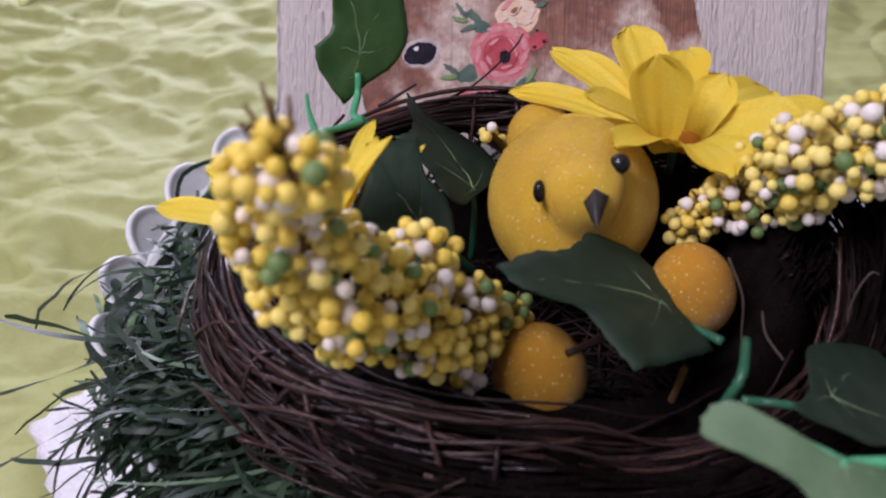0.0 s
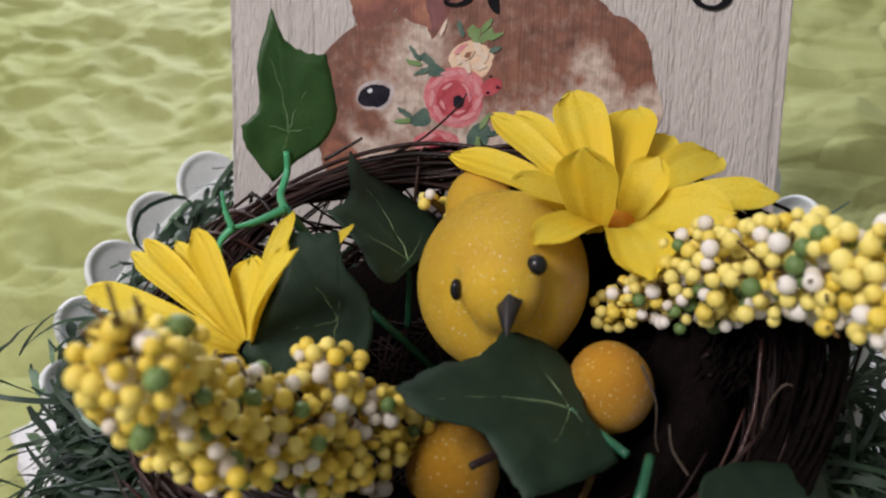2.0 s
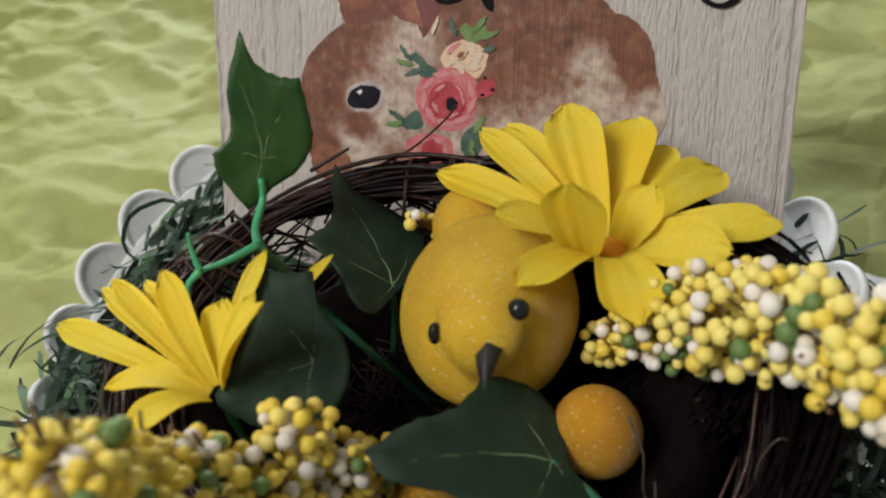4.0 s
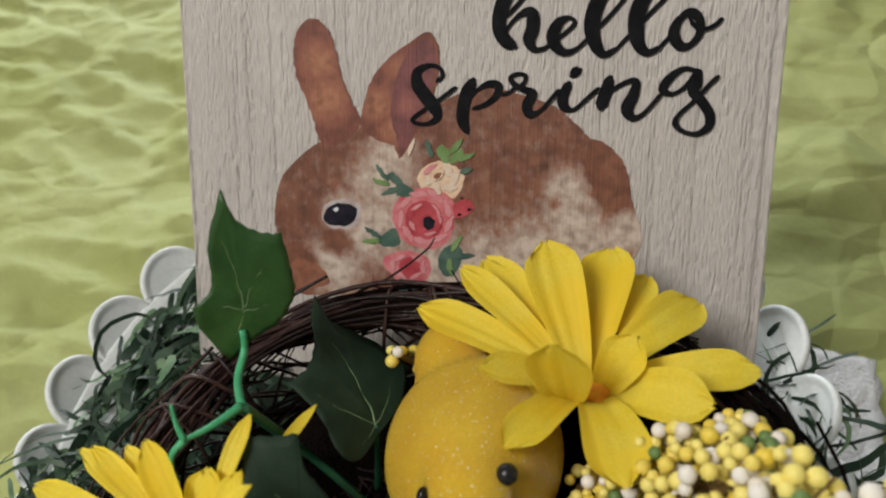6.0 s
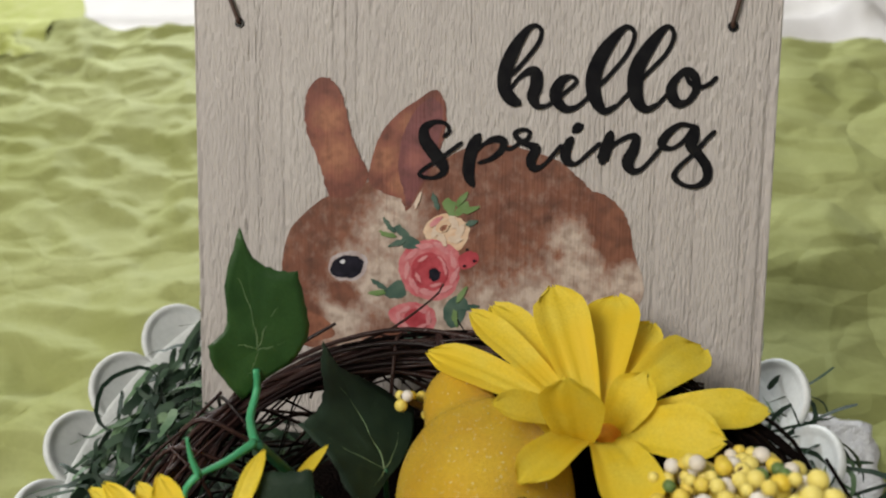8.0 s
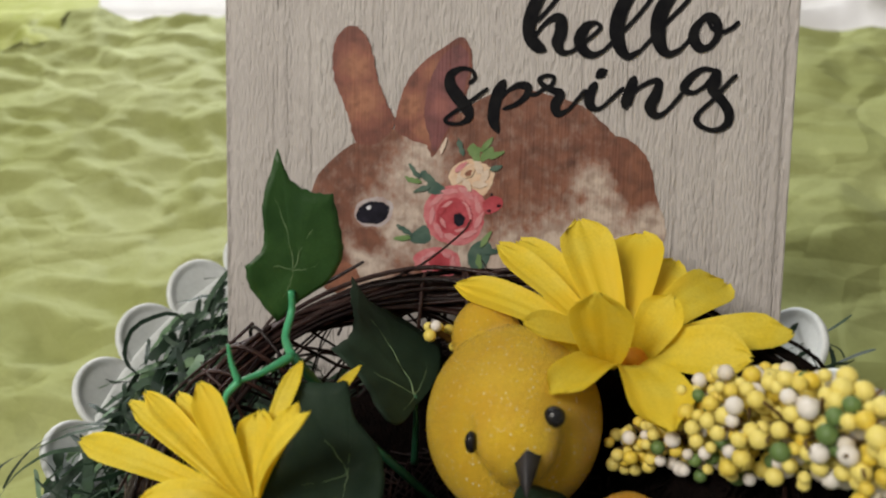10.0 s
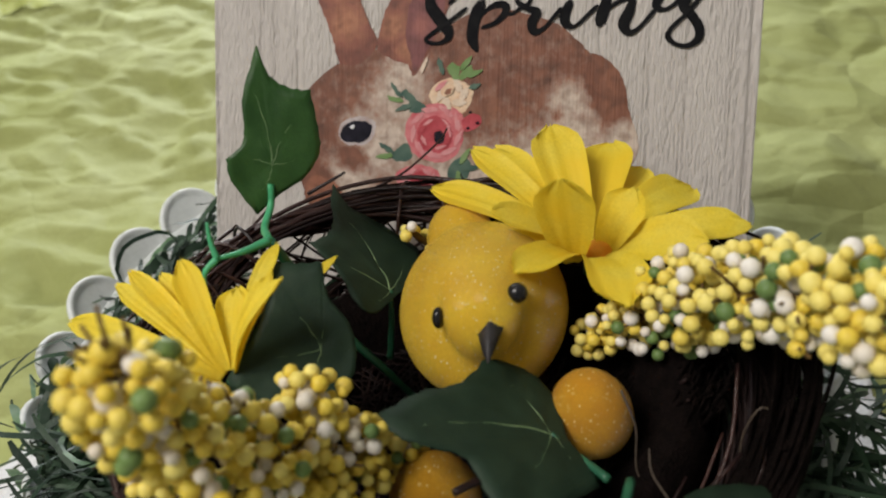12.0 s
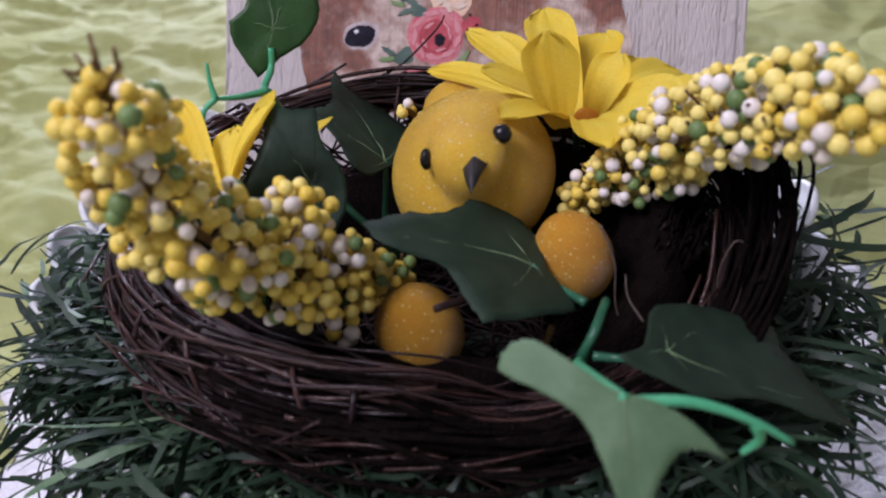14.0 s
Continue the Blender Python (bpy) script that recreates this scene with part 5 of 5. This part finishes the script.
def bird():
    c = Vector((2.6, -3.2, 17.5))
    g = Geo()
    nu, nv = 96, 64
    verts = []
    for i in range(nv + 1):
        a = math.pi * i / nv
        for j in range(nu):
            w = 2 * math.pi * j / nu
            q = Vector((math.sin(a) * math.cos(w), math.sin(a) * math.sin(w), math.cos(a)))
            lo, hi = 0.3, 6.0
            for _ in range(24):
                mid = (lo + hi) / 2
                if bird_shape(c + q * mid) < 0:
                    lo = mid
                else:
                    hi = mid
            verts.append(c + q * lo)
    g.add(verts, [(i * nu + j, (i + 1) * nu + j, (i + 1) * nu + (j + 1) % nu, i * nu + (j + 1) % nu) for i in range(nv) for j in range(nu)])
    ball(g, (3.92, -4.85, 19.62), 0.27, slot=1)
    ball(g, (1.95, -5.42, 19.12), 0.25, (0.65, 1, 1.25), slot=1)
    # beak: a short bent wedge with a ridge along its top
    pts = spline([(3.29, -5.30, 19.14), (3.34, -5.65, 19.24), (3.38, -6.29, 19.26), (3.42, -6.80, 19.06)], 7)
    verts = []
    for i, p in enumerate(pts):
        r = 0.50 * (1 - i / 6) ** 0.8 + 0.015
        d, side, up = axes(Vector(pts[min(i + 1, 6)]) - Vector(pts[max(i - 1, 0)]), (0, -0.6, 0.8))
        c0 = Vector(p)
        verts += [c0 + side * r, c0 + up * r * 0.75 + side * r * 0.12, c0 + up * r * 0.75 - side * r * 0.12, c0 - side * r, c0 - up * r * 0.6]
    g.add(verts, [(i * 5 + k, i * 5 + (k + 1) % 5, i * 5 + 5 + (k + 1) % 5, i * 5 + 5 + k) for i in range(6) for k in range(5)], slot=2)
    return tagged(part("bird_ornament", g, [BIRD, BEAD, BEAK]), "yellow glittered foam bird ornament sitting in the nest", "ornament")


bird()


def egg(at, r, tall, lean):
    g = Geo()
    turn = Euler([radians(x) for x in lean]).to_matrix()
    nu, nv = 40, 28
    verts = []
    for i in range(nv + 1):
        a = math.pi * i / nv
        for j in range(nu):
            w = 2 * math.pi * j / nu
            k = 1 - 0.10 * math.cos(a)
            q = Vector((math.sin(a) * math.cos(w) * r * k, math.sin(a) * math.sin(w) * r * k, math.cos(a) * tall))
            verts.append(Vector(at) + turn @ q)
    g.add(verts, [(i * nu + j, (i + 1) * nu + j, (i + 1) * nu + (j + 1) % nu, i * nu + (j + 1) % nu) for i in range(nv) for j in range(nu)])
    return tagged(part("egg", g, EGG), "orange-yellow glittered foam egg in the nest", "egg", "glittered eggs")


egg((5.86, -5.97, 16.57), 1.10, 1.42, (10, -8, 0))
egg((2.15, -8.61, 15.96), 1.17, 1.36, (8, -6, 0))
g = Geo()
tube(g, [(4.0, -8.4, 17.1), (3.4, -8.9, 17.3), (2.89, -9.36, 17.39)], 0.09, 0.1, n=10, sides=8)
tagged(part("egg_wire", g, TWIG), "cut dark brown twig end beside the egg", "wire")


# ---- berry sprays ----
def berry_spray(axis, radii, shoots, count, more, big, label, twigs):
    """A wire with berries packed round it, and round short side shoots: (start along the wire 0 to 1, tip, radius)."""
    e = thing("berry_spray", axis[0], label, "berry spray", "berry sprays")
    g = Geo()
    tube(g, axis, 0.13, 0.09, n=30, sides=7)
    part("main_wire", g, BERRY_TWIG, e, "brown paper-wrapped wire")
    main = [Vector(q) for q in spline(axis, 81)]
    # each run: its line, the radius along it, the share of berries, how far along the spray it starts
    runs = [(main, radii, sum(radii) / len(radii) * (main[-1] - main[0]).length, 0.0, 1.0)]
    for u, tip, r in shoots:
        a, b = main[int(u * 80)], Vector(tip)
        bow = a.lerp(b, 0.55) + Vector((0, -0.1, 0.25))
        runs.append(([Vector(q) for q in spline([a, bow, b], 31)], (r * 0.8, r * 1.1, r, r * 0.45), 1.1 * r * (b - a).length, u, 0.0))
    meshes = {}
    for m in (BERRY_YELLOW, BERRY_WHITE, BERRY_GREEN):
        q = Geo()
        ball(q, (0, 0, 0), 1.0, nu=16, nv=10)
        meshes[m] = q.mesh("berry", [m])
    kinds = (BERRY_YELLOW, BERRY_WHITE, BERRY_GREEN)

    def spot(run):
        line, rad, _, u0, span = run
        u = rng.random()
        i = min(len(line) - 2, int(u * (len(line) - 1)))
        d = (line[i + 1] - line[i]).normalized()
        a = d.cross(Vector((0.3, 0.2, 0.9))).normalized()
        w = rng.uniform(0, 6.283)
        out = a * math.cos(w) + d.cross(a) * math.sin(w)
        return line[i], d, out, float(np.interp(u, np.linspace(0, 1, len(rad)), rad)), u0 + u * span

    done, rest = [], Geo()
    for tries in range(30000):
        if len(done) >= count + more:
            break
        run = rng.choices(runs, [q[2] for q in runs])[0]
        p, d, out, rr, along = spot(run)
        lump = 1 + 0.5 * noise.noise((p + out * rr) * 0.75 + Vector((axis[0][0], 0, 0)))
        q = p + out * rr * lump * rng.choice((1.0, 0.98, 0.9, 0.75, 0.5))
        r = rng.choice((0.13, 0.15, 0.165, 0.175, 0.185, 0.20)) * (1 + big * along)
        if any((q - o).length < 0.84 * (r + ro) for o, ro in done):
            continue
        done.append((q, r))
        x = rng.random()
        m = kinds[0 if x < 0.71 else 1 if x < 0.91 else 2]
        if len(done) > count:
            ball(rest, q, r, nu=14, nv=9, slot=kinds.index(m))
            continue
        ob = new("berry", meshes[m])
        ob.matrix_basis = Matrix.LocRotScale(q * CM, Euler((rng.uniform(0, 3), rng.uniform(0, 3), 0)), Vector((r, r, r * rng.uniform(0.92, 1.06))))
        hung(ob, e)
    if more:
        part("berry_filling", rest, list(kinds), e, "packed berries inside the spray", kind="stuff")
    for i in range(twigs):
        p, d, out, rr, along = spot(runs[0] if i % 3 else runs[-1])
        out = -out if out.z < -0.2 else out
        g = Geo()
        tip = p + out * rr * rng.uniform(1.0, 1.22) + d * rng.uniform(0.2, 0.8)
        if tip.z < p.z:
            continue
        tube(g, [p, p + out * rr * 0.7 + d * 0.2, tip], 0.045, 0.04, n=9, sides=6)
        part("side_wire", g, BERRY_TWIG, e)
    return e


berry_spray([(1.5, -7.3, 16.7), (0.4, -8.9, 17.7), (-0.5, -10.2, 19.2), (-1.5, -11.3, 20.9), (-1.75, -12.0, 22.8), (-1.15, -12.5, 24.5)], (0.5, 0.95, 1.1, 1.2, 1.05, 0.8),
            ((0.34, (-0.7, -8.4, 20.1), 0.68), (0.30, (0.1, -8.1, 19.7), 0.40), (0.2, (1.25, -8.8, 19.0), 0.34), (0.72, (-3.2, -11.6, 22.0), 0.5), (0.62, (-2.9, -12.0, 20.7), 0.60),
             (0.45, (-2.25, -11.0, 18.2), 0.42), (0.28, (0.45, -10.5, 17.8), 0.55), (0.25, (0.75, -9.8, 16.3), 0.36), (0.9, (-0.7, -13.3, 24.4), 0.60), (0.93, (-0.55, -12.3, 24.1), 0.50), (0.94, (-1.5, -12.4, 25.0), 0.40)),
            300, 260, 0.14, "spray of yellow, cream and green foam berries over the nest rim", 40)
berry_spray([(5.5, -3.3, 16.5), (7.6, -3.9, 18.4), (9.4, -5.3, 20.4), (11.0, -7.2, 21.85), (12.6, -8.8, 22.5)], (0.5, 1.05, 1.15, 0.95, 0.8),
            ((0.30, (9.7, -2.0, 18.6), 0.70), (0.2, (8.3, -2.4, 18.2), 0.60), (0.42, (10.3, -3.4, 19.6), 0.65), (0.72, (11.5, -5.7, 22.3), 0.40), (0.8, (11.3, -8.4, 22.8), 0.50), (0.62, (10.2, -7.3, 20.7), 0.50)),
            300, 260, 0.22, "spray of yellow, cream and green foam berries beside the flower", 40)
berry_spray([(0.6, 0.2, 16.6), (0.1, -0.2, 17.5), (-0.1, -0.4, 18.0)], (0.3, 0.35, 0.3), (), 9, 0, 0.0, "tuft of small berries behind the bird ornament", 1)
